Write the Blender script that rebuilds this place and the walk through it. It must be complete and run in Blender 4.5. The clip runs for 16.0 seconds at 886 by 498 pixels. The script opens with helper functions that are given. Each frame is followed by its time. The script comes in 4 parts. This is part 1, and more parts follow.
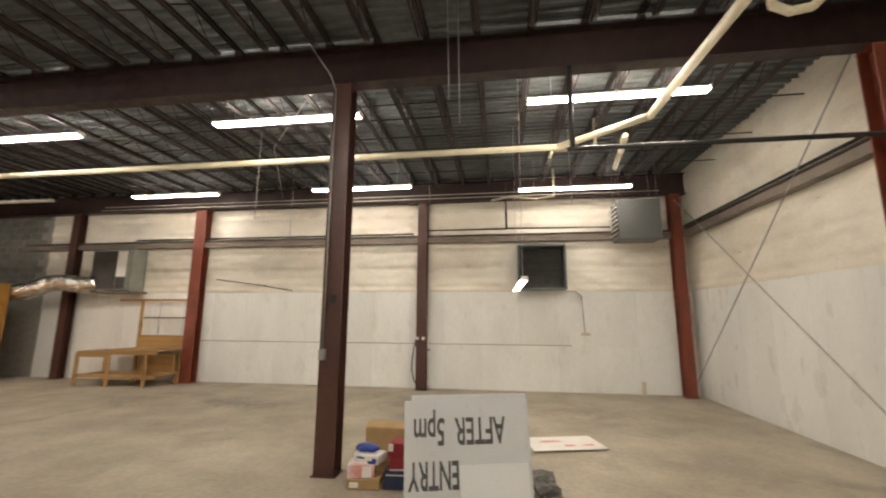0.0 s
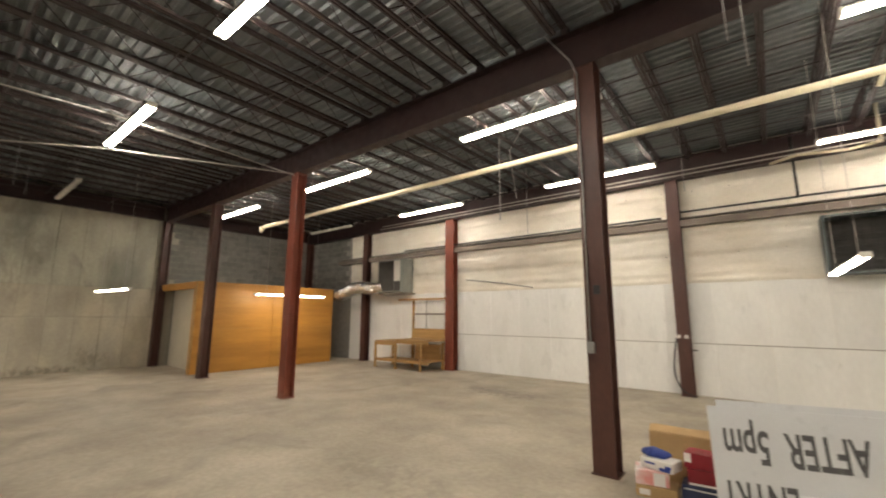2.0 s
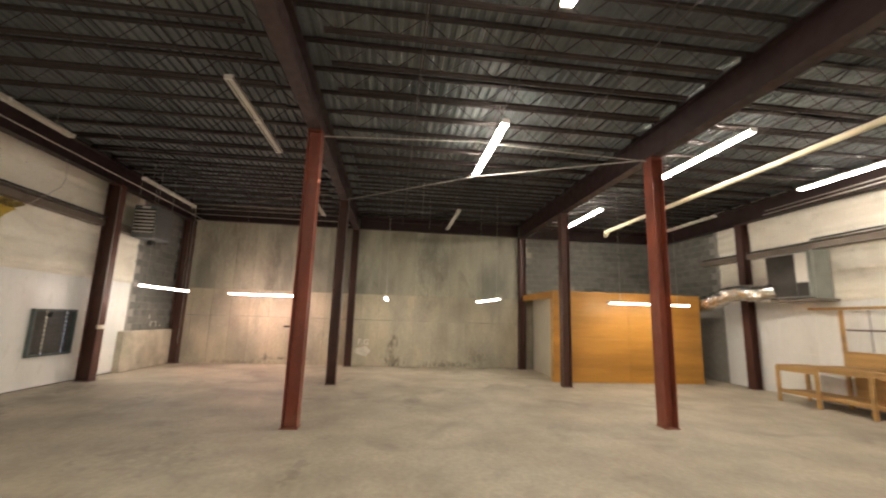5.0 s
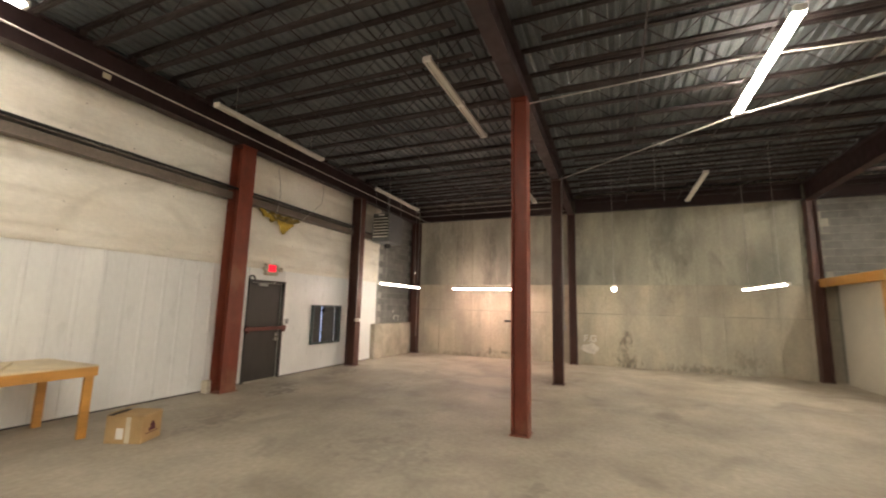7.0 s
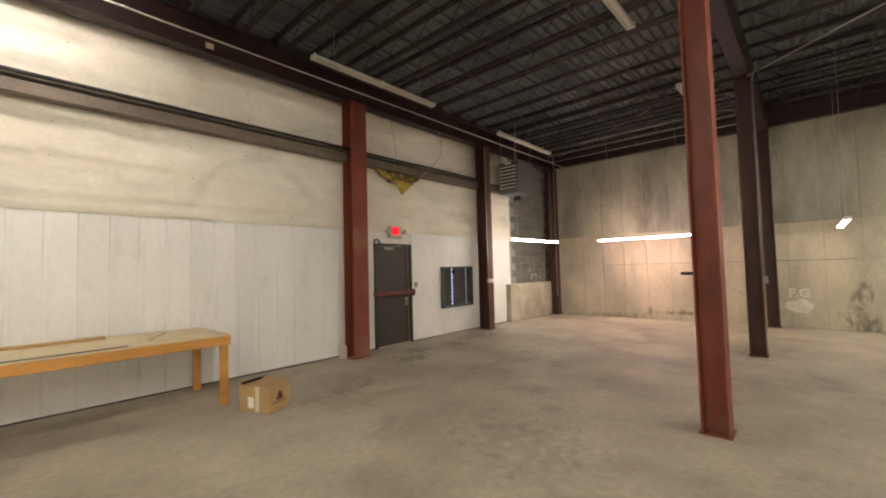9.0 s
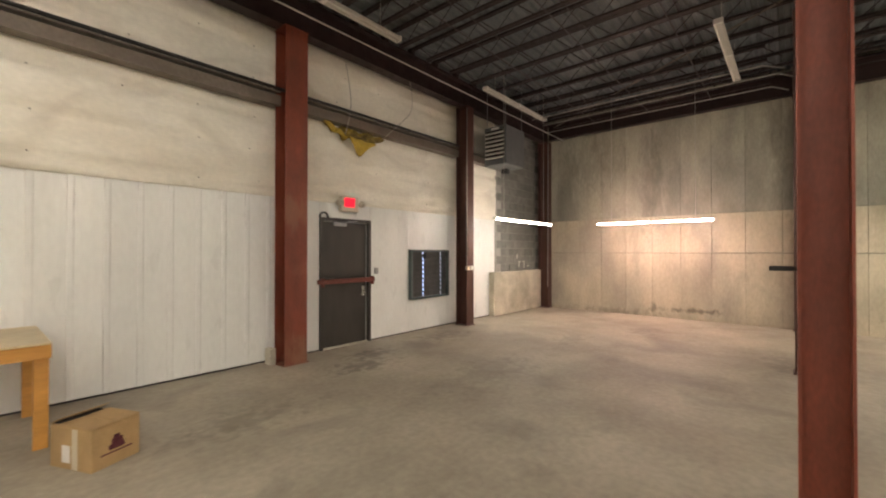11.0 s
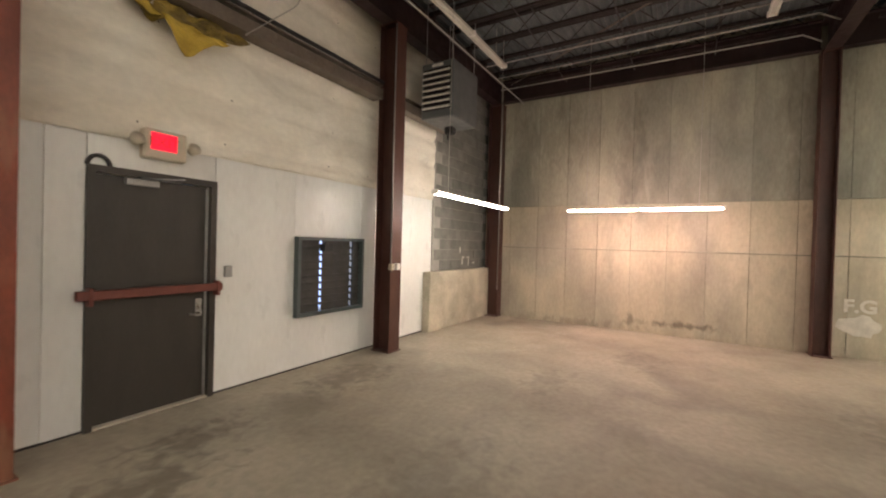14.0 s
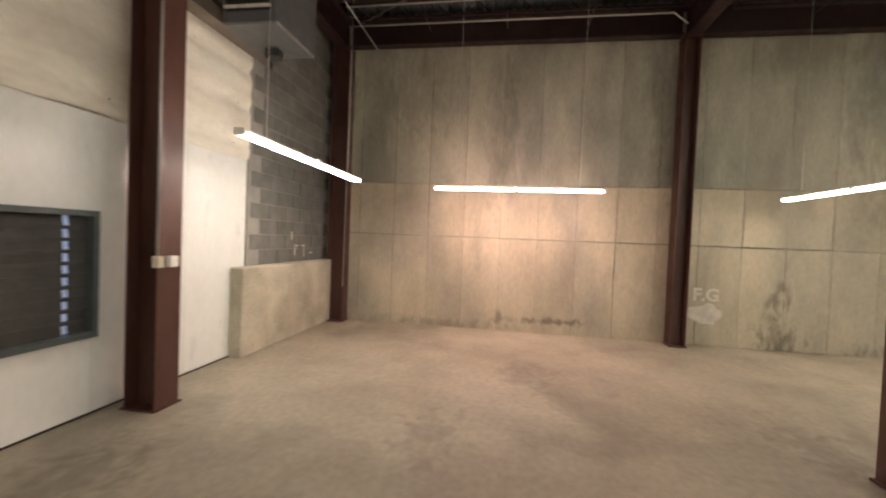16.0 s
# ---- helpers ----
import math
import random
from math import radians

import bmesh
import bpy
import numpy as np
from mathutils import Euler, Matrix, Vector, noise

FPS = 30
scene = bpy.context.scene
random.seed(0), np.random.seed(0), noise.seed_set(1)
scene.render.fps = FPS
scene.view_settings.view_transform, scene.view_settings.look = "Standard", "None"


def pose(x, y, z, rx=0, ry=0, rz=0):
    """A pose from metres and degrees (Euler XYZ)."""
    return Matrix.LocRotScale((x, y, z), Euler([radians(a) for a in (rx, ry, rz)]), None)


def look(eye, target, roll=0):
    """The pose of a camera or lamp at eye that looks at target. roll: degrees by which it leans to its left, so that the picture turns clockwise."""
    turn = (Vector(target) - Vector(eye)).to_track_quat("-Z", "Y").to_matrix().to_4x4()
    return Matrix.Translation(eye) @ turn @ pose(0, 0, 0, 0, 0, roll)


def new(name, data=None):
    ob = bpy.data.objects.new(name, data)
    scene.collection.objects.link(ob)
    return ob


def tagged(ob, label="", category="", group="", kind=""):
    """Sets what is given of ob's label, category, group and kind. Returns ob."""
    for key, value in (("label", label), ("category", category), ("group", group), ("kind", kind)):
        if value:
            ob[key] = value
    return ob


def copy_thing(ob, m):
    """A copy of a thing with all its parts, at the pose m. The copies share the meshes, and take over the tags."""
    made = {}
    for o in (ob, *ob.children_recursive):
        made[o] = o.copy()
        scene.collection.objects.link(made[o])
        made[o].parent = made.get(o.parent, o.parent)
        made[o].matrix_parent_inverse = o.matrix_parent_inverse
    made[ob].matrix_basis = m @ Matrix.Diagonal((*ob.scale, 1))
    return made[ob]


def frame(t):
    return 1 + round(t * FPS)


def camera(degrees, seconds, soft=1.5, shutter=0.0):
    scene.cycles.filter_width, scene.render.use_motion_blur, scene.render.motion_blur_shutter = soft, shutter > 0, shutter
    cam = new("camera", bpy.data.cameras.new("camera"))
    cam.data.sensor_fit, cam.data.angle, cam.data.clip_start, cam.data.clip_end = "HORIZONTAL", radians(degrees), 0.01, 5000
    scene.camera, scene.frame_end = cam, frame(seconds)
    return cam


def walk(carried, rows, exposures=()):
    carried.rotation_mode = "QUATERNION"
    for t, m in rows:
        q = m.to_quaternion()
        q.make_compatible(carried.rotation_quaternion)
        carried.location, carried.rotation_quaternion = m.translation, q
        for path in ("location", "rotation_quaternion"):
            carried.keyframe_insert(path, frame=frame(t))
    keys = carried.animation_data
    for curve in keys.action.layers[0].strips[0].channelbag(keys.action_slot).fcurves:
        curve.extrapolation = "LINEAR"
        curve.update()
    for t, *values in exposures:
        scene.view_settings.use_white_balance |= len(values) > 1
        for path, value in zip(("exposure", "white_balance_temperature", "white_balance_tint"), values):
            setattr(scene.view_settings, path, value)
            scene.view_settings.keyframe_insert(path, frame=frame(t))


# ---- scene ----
cam = camera(94.7, 16.0, soft=2.0, shutter=0.4)
PATH = [
    (0, (1.286, 0.471, 1.716), (1.011, 2.424, 2.049), 0.3),
    (0.5, (1.189, 0.479, 1.699), (0.683, 2.387, 2.024), 0.4),
    (1, (1.05, 0.431, 1.65), (0.304, 2.257, 1.976), 0.3),
    (1.5, (0.962, 0.385, 1.661), (-0.036, 2.089, 1.977), 0.2),
    (2, (0.85, 0.415, 1.64), (-0.38, 1.959, 1.961), 0.3),
    (2.5, (0.747, 0.485, 1.63), (-0.673, 1.857, 1.95), 0.4),
    (3, (0.626, 0.553, 1.6), (-0.954, 1.738, 1.916), 0.6),
    (3.5, (0.403, 0.537, 1.629), (-1.269, 1.594, 1.921), 0.4),
    (4, (0.188, 0.56, 1.619), (-1.601, 1.413, 1.888), 0.1),
    (4.5, (-0.061, 0.54, 1.652), (-1.97, 1.061, 1.945), 0.3),
    (5, (-0.308, 0.537, 1.647), (-2.265, 0.766, 1.985), 1.8),
    (5.2, (-0.414, 0.54, 1.642), (-2.382, 0.666, 1.972), 2.4),
    (7.5, (-1.535, 0.174, 1.626), (-3.269, -0.785, 1.901), -0.3),
    (8, (-1.778, 0.062, 1.615), (-3.401, -1.082, 1.852), -1.4),
    (8.5, (-2.086, 0.0, 1.59), (-3.568, -1.336, 1.726), -0.6),
    (9, (-2.428, -0.161, 1.574), (-3.913, -1.499, 1.667), -1.5),
    (11.5, (-4.353, -1.254, 1.53), (-5.908, -2.511, 1.515), 1.2),
    (12, (-4.741, -1.524, 1.51), (-6.382, -2.664, 1.448), 1.3),
    (12.5, (-5.123, -1.825, 1.508), (-6.779, -2.945, 1.463), 0.6),
    (13, (-5.518, -2.112, 1.545), (-7.197, -3.197, 1.492), 1.4),
    (13.5, (-5.876, -2.407, 1.484), (-7.587, -3.441, 1.444), 0.3),
    (14, (-6.289, -2.64, 1.556), (-8.001, -3.673, 1.533), 1.6),
    (14.5, (-6.65, -2.899, 1.499), (-8.419, -3.83, 1.494), 2.0),
    (15, (-7.032, -3.102, 1.544), (-8.873, -3.882, 1.504), 1.8),
    (15.5, (-7.511, -3.295, 1.436), (-9.416, -3.904, 1.39), 2.3),
    (16, (-7.96, -3.466, 1.496), (-9.935, -3.779, 1.445), 2.3),
]
EXPOSURES = [(0, 0.08), (2.0, 0.18), (3.5, 0.28), (5.0, 0.44), (8.0, 0.48), (9.0, 0.40), (11.5, 0.54), (12.5, 0.46), (14.0, 0.44), (16.0, 0.32)]
walk(cam, [(t, look(eye, target, roll)) for t, eye, target, roll in PATH], EXPOSURES)

# ---- world, light, exposure ----
world = bpy.data.worlds.new("world")
scene.world = world
world.use_nodes = True
wn = world.node_tree.nodes
sky = wn.new("ShaderNodeTexSky")
sky.sky_type, sky.sun_disc, sky.sun_elevation, sky.sun_rotation = "NISHITA", False, radians(35), radians(180)
wn["Background"].inputs[1].default_value = 0.12
world.node_tree.links.new(sky.outputs[0], wn["Background"].inputs[0])
TUBE = 96.0          # strength of the ceiling tubes
TUBE_WALL = 46.0      # strength of the tubes in the rows by the walls, lowered to dim the walls
TUBE_LOW = 54.0      # strength of the tubes hung low

# ---- materials ----


def mat(name, base, rough=0.7, metal=0.0, var=0.12, scale=2.0, bump=0.15, bscale=40.0, tint=None, stain=0.0, stain_col=(0.1, 0.08, 0.06), per=0.0, stretch=(1, 1, 1), spec=0.5, spots=(), spot_col=(0.1, 0.09, 0.07)):
    """Surface with large and fine variation, stains and fine relief, in object metres."""
    m = bpy.data.materials.new(name)
    m.use_nodes = True
    nt = m.node_tree
    n, ln = nt.nodes, nt.links.new
    b = n["Principled BSDF"]
    b.inputs["Metallic"].default_value = metal
    b.inputs["Specular IOR Level"].default_value = spec
    geo = n.new("ShaderNodeNewGeometry")
    mp = n.new("ShaderNodeMapping")
    mp.inputs["Scale"].default_value = stretch
    ln(geo.outputs["Position"], mp.inputs["Vector"])

    def tex(s, det=6, dist=0.0):
        t = n.new("ShaderNodeTexNoise")
        t.inputs["Scale"].default_value, t.inputs["Detail"].default_value, t.inputs["Distortion"].default_value = s, det, dist
        ln(mp.outputs[0], t.inputs["Vector"])
        return t.outputs["Fac"]

    def ramp(src, lo, hi, a, c):
        r = n.new("ShaderNodeMapRange")
        r.inputs["From Min"].default_value, r.inputs["From Max"].default_value = lo, hi
        r.inputs["To Min"].default_value, r.inputs["To Max"].default_value = a, c
        ln(src, r.inputs["Value"])
        return r.outputs[0]

    def mul(x, y):
        q = n.new("ShaderNodeMath")
        q.operation = "MULTIPLY"
        ln(x, q.inputs[0])
        ln(y, q.inputs[1])
        return q.outputs[0]

    big = ramp(tex(scale), 0.3, 0.7, 1 - var, 1 + var)
    fine = ramp(tex(scale * 14), 0.3, 0.7, 1 - var * 0.6, 1 + var * 0.6)
    val = mul(big, fine)
    if per:
        oi = n.new("ShaderNodeObjectInfo")
        val = mul(val, ramp(oi.outputs["Random"], 0, 1, 1 - per, 1 + per))
    hsv = n.new("ShaderNodeHueSaturation")
    hsv.inputs["Color"].default_value = (*base, 1)
    ln(val, hsv.inputs["Value"])
    col = hsv.outputs[0]
    if tint:
        mx = n.new("ShaderNodeMix")
        mx.data_type = "RGBA"
        ln(ramp(tex(scale * 0.6, 3), 0.42, 0.62, 0, 1), mx.inputs["Factor"])
        ln(col, mx.inputs[6])
        h2 = n.new("ShaderNodeHueSaturation")
        h2.inputs["Color"].default_value = (*tint, 1)
        ln(val, h2.inputs["Value"])
        ln(h2.outputs[0], mx.inputs[7])
        col = mx.outputs[2]
    if stain:
        mx = n.new("ShaderNodeMix")
        mx.data_type = "RGBA"
        ln(ramp(tex(scale * 0.9, 8, 0.8), 0.56, 0.72, 0, stain), mx.inputs["Factor"])
        ln(col, mx.inputs[6])
        mx.inputs[7].default_value = (*stain_col, 1)
        col = mx.outputs[2]
    if spots:
        total = None
        wob = ramp(tex(7.0, 9, 0.6), 0.3, 0.7, -0.8, 0.8)
        for (cx, cy, cz), (rx, ry, rz), amount in spots:
            sub = n.new("ShaderNodeVectorMath")
            sub.operation = "SUBTRACT"
            ln(geo.outputs["Position"], sub.inputs[0])
            sub.inputs[1].default_value = (cx, cy, cz)
            mu = n.new("ShaderNodeVectorMath")
            mu.operation = "MULTIPLY"
            ln(sub.outputs[0], mu.inputs[0])
            mu.inputs[1].default_value = (1 / rx, 1 / ry, 1 / rz)
            le = n.new("ShaderNodeVectorMath")
            le.operation = "LENGTH"
            ln(mu.outputs[0], le.inputs[0])
            ad = n.new("ShaderNodeMath")
            ad.operation = "ADD"
            ln(le.outputs["Value"], ad.inputs[0])
            ln(wob, ad.inputs[1])
            one = ramp(ad.outputs[0], 0.2, 1.15, amount * 0.85, 0)
            if total is None:
                total = one
            else:
                mm = n.new("ShaderNodeMath")
                mm.operation = "MAXIMUM"
                ln(total, mm.inputs[0])
                ln(one, mm.inputs[1])
                total = mm.outputs[0]
        mx = n.new("ShaderNodeMix")
        mx.data_type = "RGBA"
        ln(total, mx.inputs["Factor"])
        ln(col, mx.inputs[6])
        mx.inputs[7].default_value = (*spot_col, 1)
        col = mx.outputs[2]
    ln(col, b.inputs["Base Color"])
    ln(ramp(tex(scale * 3), 0.3, 0.7, max(rough - 0.1, 0.03), min(rough + 0.1, 1)), b.inputs["Roughness"])
    if bump:
        bp = n.new("ShaderNodeBump")
        bp.inputs["Strength"].default_value, bp.inputs["Distance"].default_value = bump, 0.01
        ln(tex(bscale, 8), bp.inputs["Height"])
        ln(bp.outputs[0], b.inputs["Normal"])
    return m


def glow(name, col, strength):
    m = bpy.data.materials.new(name)
    m.use_nodes = True
    b = m.node_tree.nodes["Principled BSDF"]
    b.inputs["Base Color"].default_value = (*col, 1)
    b.inputs["Emission Color"].default_value = (*col, 1)
    b.inputs["Emission Strength"].default_value = strength
    return m


FLOOR_SPOTS = [((x, y, 0), (rx, ry, 1), k) for x, y, rx, ry, k in (
    (-7.5, -5.5, 0.5, 0.28, 0.7), (-8.0, -5.9, 0.45, 0.25, 0.75), (-5.6, -4.83, 0.6, 0.28, 0.5), (-3.9, 8.4, 0.9, 0.4, 0.55), (-11.0, -4.0, 0.5, 0.25, 0.4),
    (-11.4, -1.05, 0.6, 0.3, 0.5), (-5.1, -0.42, 0.4, 0.12, 0.5), (-9.8, -5.95, 0.7, 0.35, 0.6), (-5.6, -2.2, 0.5, 0.6, 0.4), (-2.6, 3.6, 0.7, 0.35, 0.35), (-8.4, -4.0, 0.9, 0.4, 0.35), (-12.6, -3.2, 0.5, 0.3, 0.4), (-0.6, 8.9, 0.8, 0.4, 0.35), (3.0, 8.6, 0.9, 0.4, 0.3), (-9.0, 1.0, 0.8, 0.3, 0.3))]
M_FLOOR = mat("floor concrete", (0.35, 0.305, 0.235), 0.62, var=0.17, scale=1.1, bump=0.12, bscale=25, tint=(0.41, 0.365, 0.285), stain=0.55, stain_col=(0.20, 0.175, 0.138), spots=FLOOR_SPOTS, spot_col=(0.13, 0.115, 0.092))
M_VINYL = mat("white insulation facing", (0.83, 0.80, 0.71), 0.5, var=0.08, scale=1.1, bump=0.35, bscale=7, tint=(0.75, 0.70, 0.60), stain=0.35, stain_col=(0.42, 0.37, 0.29), stretch=(0.9, 0.9, 1.5))
M_PANEL = mat("white liner panel", (0.79, 0.795, 0.77), 0.34, var=0.05, scale=1.5, bump=0.06, bscale=14, per=0.04, stain=0.12, stain_col=(0.45, 0.42, 0.36), stretch=(1, 1, 0.4))
WALL_SPOTS = [((-14.83, y, z), (1, ry, rz), k) for y, z, ry, rz, k in (
    (0.62, 0.10, 0.30, 0.26, 0.9), (0.50, 0.75, 0.10, 0.14, 0.8), (0.62, 0.95, 0.09, 0.12, 0.7), (0.74, 0.80, 0.08, 0.16, 0.7), (0.52, 0.50, 0.10, 0.12, 0.7), (-2.7, 0.20, 0.65, 0.06, 0.85),
    (-3.6, 0.20, 0.08, 0.14, 0.7), (2.6, 0.08, 0.9, 0.12, 0.7), (-0.95, 0.45, 0.05, 0.3, 0.6), (-4.6, 0.05, 1.2, 0.09, 0.4), (-1.0, 3.6, 0.35, 1.3, 0.35), (-3.6, 3.2, 0.3, 1.2, 0.35), (1.8, 3.4, 0.5, 1.2, 0.3), (-5.2, 3.9, 0.8, 0.8, 0.3), (3.6, 0.3, 0.3, 0.3, 0.5))]
M_CONC = mat("grey poured concrete", (0.375, 0.36, 0.285), 0.85, var=0.16, scale=1.3, bump=0.4, bscale=30, per=0.10, tint=(0.235, 0.235, 0.195), stain=0.6, stain_col=(0.15, 0.148, 0.122), stretch=(1, 1.5, 0.55), spots=WALL_SPOTS, spot_col=(0.10, 0.092, 0.072))
M_CONCL = mat("tan poured concrete", (0.475, 0.425, 0.32), 0.85, var=0.14, scale=1.4, bump=0.4, bscale=30, per=0.07, tint=(0.37, 0.34, 0.27), stain=0.5, stain_col=(0.25, 0.23, 0.18), stretch=(1, 1.3, 0.6), spots=WALL_SPOTS, spot_col=(0.10, 0.092, 0.072))
M_BLOCK = mat("grey block", (0.17, 0.17, 0.155), 0.9, var=0.18, scale=5, bump=0.6, bscale=60, per=0.12)
M_MORTAR = mat("mortar", (0.31, 0.30, 0.27), 0.95, var=0.1, scale=8)
M_LEDGE = mat("pale ledge concrete", (0.55, 0.51, 0.41), 0.85, var=0.2, scale=2.5, bump=0.4, tint=(0.44, 0.40, 0.31), stain=0.4, stain_col=(0.68, 0.56, 0.47))
RED_SPOTS = [((x, y, z), (0.3, 0.3, rz), k) for x, y, z, rz, k in ((-6.85, -6.22, 2.12, 0.2, 0.55), (-6.98, -6.22, 0.05, 0.30, 0.8), (-6.8, -6.22, 0.30, 0.12, 0.3), (-7.0, -6.22, 1.3, 0.08, 0.2), (-6.93, -0.88, 0.04, 0.14, 0.5), (-6.93, 5.1, 0.04, 0.14, 0.4))]
M_RED = mat("red oxide steel", (0.19, 0.043, 0.022), 0.5, var=0.22, scale=4, bump=0.15, stain=0.5, stain_col=(0.10, 0.028, 0.02), stretch=(1, 1, 0.4), spots=RED_SPOTS, spot_col=(0.26, 0.13, 0.075))
M_BROWN = mat("dark brown steel", (0.070, 0.027, 0.019), 0.5, var=0.2, scale=2.5, bump=0.1, stain=0.35, stain_col=(0.10, 0.03, 0.02), stretch=(1, 1, 0.4))
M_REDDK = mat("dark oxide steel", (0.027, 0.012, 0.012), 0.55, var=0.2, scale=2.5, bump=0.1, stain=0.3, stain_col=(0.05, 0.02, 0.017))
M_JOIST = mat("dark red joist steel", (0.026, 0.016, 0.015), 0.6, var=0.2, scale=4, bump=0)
M_DECK = mat("galvanised deck", (0.15, 0.165, 0.17), 0.6, metal=0.15, var=0.22, scale=0.9, bump=0.05, tint=(0.095, 0.107, 0.11), stain=0.4, stain_col=(0.09, 0.09, 0.09))
M_GIRT = mat("grey brown girt steel", (0.17, 0.14, 0.115), 0.5, metal=0.2, var=0.2, scale=2)
M_DARK = mat("dark shadow gap", (0.03, 0.025, 0.022), 0.8, var=0.1, scale=4, bump=0)
M_PLY = mat("varnished plywood", (0.46, 0.22, 0.038), 0.42, var=0.12, scale=1.6, bump=0.05, tint=(0.39, 0.18, 0.03), per=0.04, stretch=(1, 0.35, 3.5))
M_WOOD = mat("worn bench timber", (0.40, 0.24, 0.085), 0.6, var=0.2, scale=2.5, bump=0.15, stretch=(0.3, 1, 3), tint=(0.33, 0.19, 0.07))
M_TABLE = mat("orange stained timber", (0.55, 0.27, 0.06), 0.5, var=0.15, scale=3, bump=0.1, stretch=(0.3, 1, 2))
M_TOP = mat("pale table board", (0.62, 0.52, 0.34), 0.55, var=0.12, scale=2, stain=0.4, stain_col=(0.45, 0.34, 0.19))
M_CARD = mat("corrugated cardboard", (0.42, 0.28, 0.13), 0.8, var=0.1, scale=5, bump=0.1)
M_PIPE = mat("cream pipe", (0.62, 0.56, 0.40), 0.45, var=0.1, scale=3, bump=0)
M_STEEL = mat("zinc conduit", (0.36, 0.36, 0.35), 0.45, metal=0.6, var=0.1, scale=8, bump=0)
M_WIRE = mat("pale wire", (0.42, 0.40, 0.36), 0.5, var=0.05, scale=8, bump=0)
M_BLACK = mat("black iron pipe", (0.018, 0.018, 0.018), 0.5, var=0.2, scale=8, bump=0)
M_DOOR = mat("dark brown door paint", (0.040, 0.034, 0.028), 0.42, var=0.15, scale=3, bump=0.08, stretch=(2, 2, 0.5))
M_LOUV = mat("grey green louvre housing", (0.075, 0.095, 0.095), 0.45, var=0.15, scale=4, bump=0.05)
M_BLADE = mat("dark louvre blade", (0.050, 0.047, 0.042), 0.7, var=0.2, scale=4, bump=0, per=0.15)
M_HEAT = mat("grey enamel", (0.12, 0.125, 0.127), 0.42, metal=0.1, var=0.08, scale=3, bump=0.03)
M_CASE = mat("pale grey-green enamel", (0.27, 0.285, 0.255), 0.45, var=0.1, scale=4, bump=0.03)
M_FOIL = mat("crumpled foil", (0.72, 0.71, 0.68), 0.22, metal=1.0, var=0.1, scale=6, bump=0.9, bscale=22)
M_WHITE = mat("white enamel", (0.78, 0.76, 0.71), 0.4, var=0.04, scale=4, bump=0)
M_OLDTUBE = mat("unlit tube fixture", (0.62, 0.60, 0.54), 0.4, var=0.06, scale=4, bump=0)
M_BEIGE = mat("beige plastic", (0.58, 0.52, 0.40), 0.45, var=0.06, scale=6, bump=0)
M_SIGN = mat("grey white sign board", (0.66, 0.68, 0.70), 0.35, var=0.03, scale=3, bump=0)
M_COOL = mat("cool white sheet", (0.80, 0.82, 0.84), 0.4, var=0.02, scale=3, bump=0)
M_INK = mat("faded grey lettering", (0.085, 0.085, 0.09), 0.5, var=0.2, scale=20, bump=0)
M_PAPER = mat("white paper", (0.78, 0.76, 0.73), 0.6, var=0.05, scale=6, bump=0.05)
M_PRED = mat("crimson carton", (0.24, 0.012, 0.022), 0.45, var=0.1, scale=9, bump=0)
M_PINK = mat("pink and white print", (0.70, 0.30, 0.27), 0.5, var=0.05, scale=9, bump=0, tint=(0.78, 0.72, 0.70))
M_BLUE = mat("blue packet", (0.022, 0.05, 0.27), 0.45, var=0.1, scale=9, bump=0)
M_NAVY = mat("navy carton", (0.018, 0.026, 0.075), 0.45, var=0.1, scale=9, bump=0)
M_MARK = mat("dark red print", (0.10, 0.022, 0.028), 0.7, var=0.2, scale=12, bump=0)
M_YELINS = mat("yellow glass wool", (0.52, 0.37, 0.06), 0.9, var=0.2, scale=8, bump=0.6, bscale=50)
M_WOOLDK = mat("dusty dark glass wool", (0.16, 0.12, 0.045), 0.95, var=0.4, scale=9, bump=0.8, bscale=40, tint=(0.30, 0.22, 0.05))
M_INNER = mat("beige inner lining", (0.50, 0.46, 0.37), 0.7, var=0.06, scale=2)
M_CLOTH = mat("grey plastic sacking", (0.10, 0.095, 0.085), 0.6, var=0.25, scale=12, bump=0.5)
M_BRICKRED = mat("dull red bar paint", (0.15, 0.040, 0.028), 0.5, var=0.15, scale=6, bump=0.05)
M_CHROME = mat("brushed metal", (0.55, 0.55, 0.53), 0.3, metal=1.0, var=0.05, scale=8, bump=0)
M_PAINT = mat("white chalk paint", (0.60, 0.575, 0.51), 0.8, var=0.15, scale=9, bump=0.1)
M_TUBE = glow("lit tube", (1.0, 0.90, 0.77), TUBE)
M_TUBEW = glow("lit wall row tube", (1.0, 0.88, 0.76), TUBE_WALL)
M_TUBEL = glow("lit low tube", (1.0, 0.90, 0.79), TUBE_LOW * 0.8)
M_TUBEP = glow("lit pink tube", (1.0, 0.67, 0.59), TUBE_LOW * 1.5)
M_TUBED = glow("dim low tube", (1.0, 0.88, 0.74), TUBE_LOW * 0.75)
M_SKY = glow("daylight outside", (0.50, 0.63, 1.0), 1.15)
M_EXIT = glow("lit red face", (1.0, 0.006, 0.03), 1.1)
M_EXITW = glow("dark red letters", (0.20, 0.004, 0.01), 0.5)

# ---- mesh tools ----


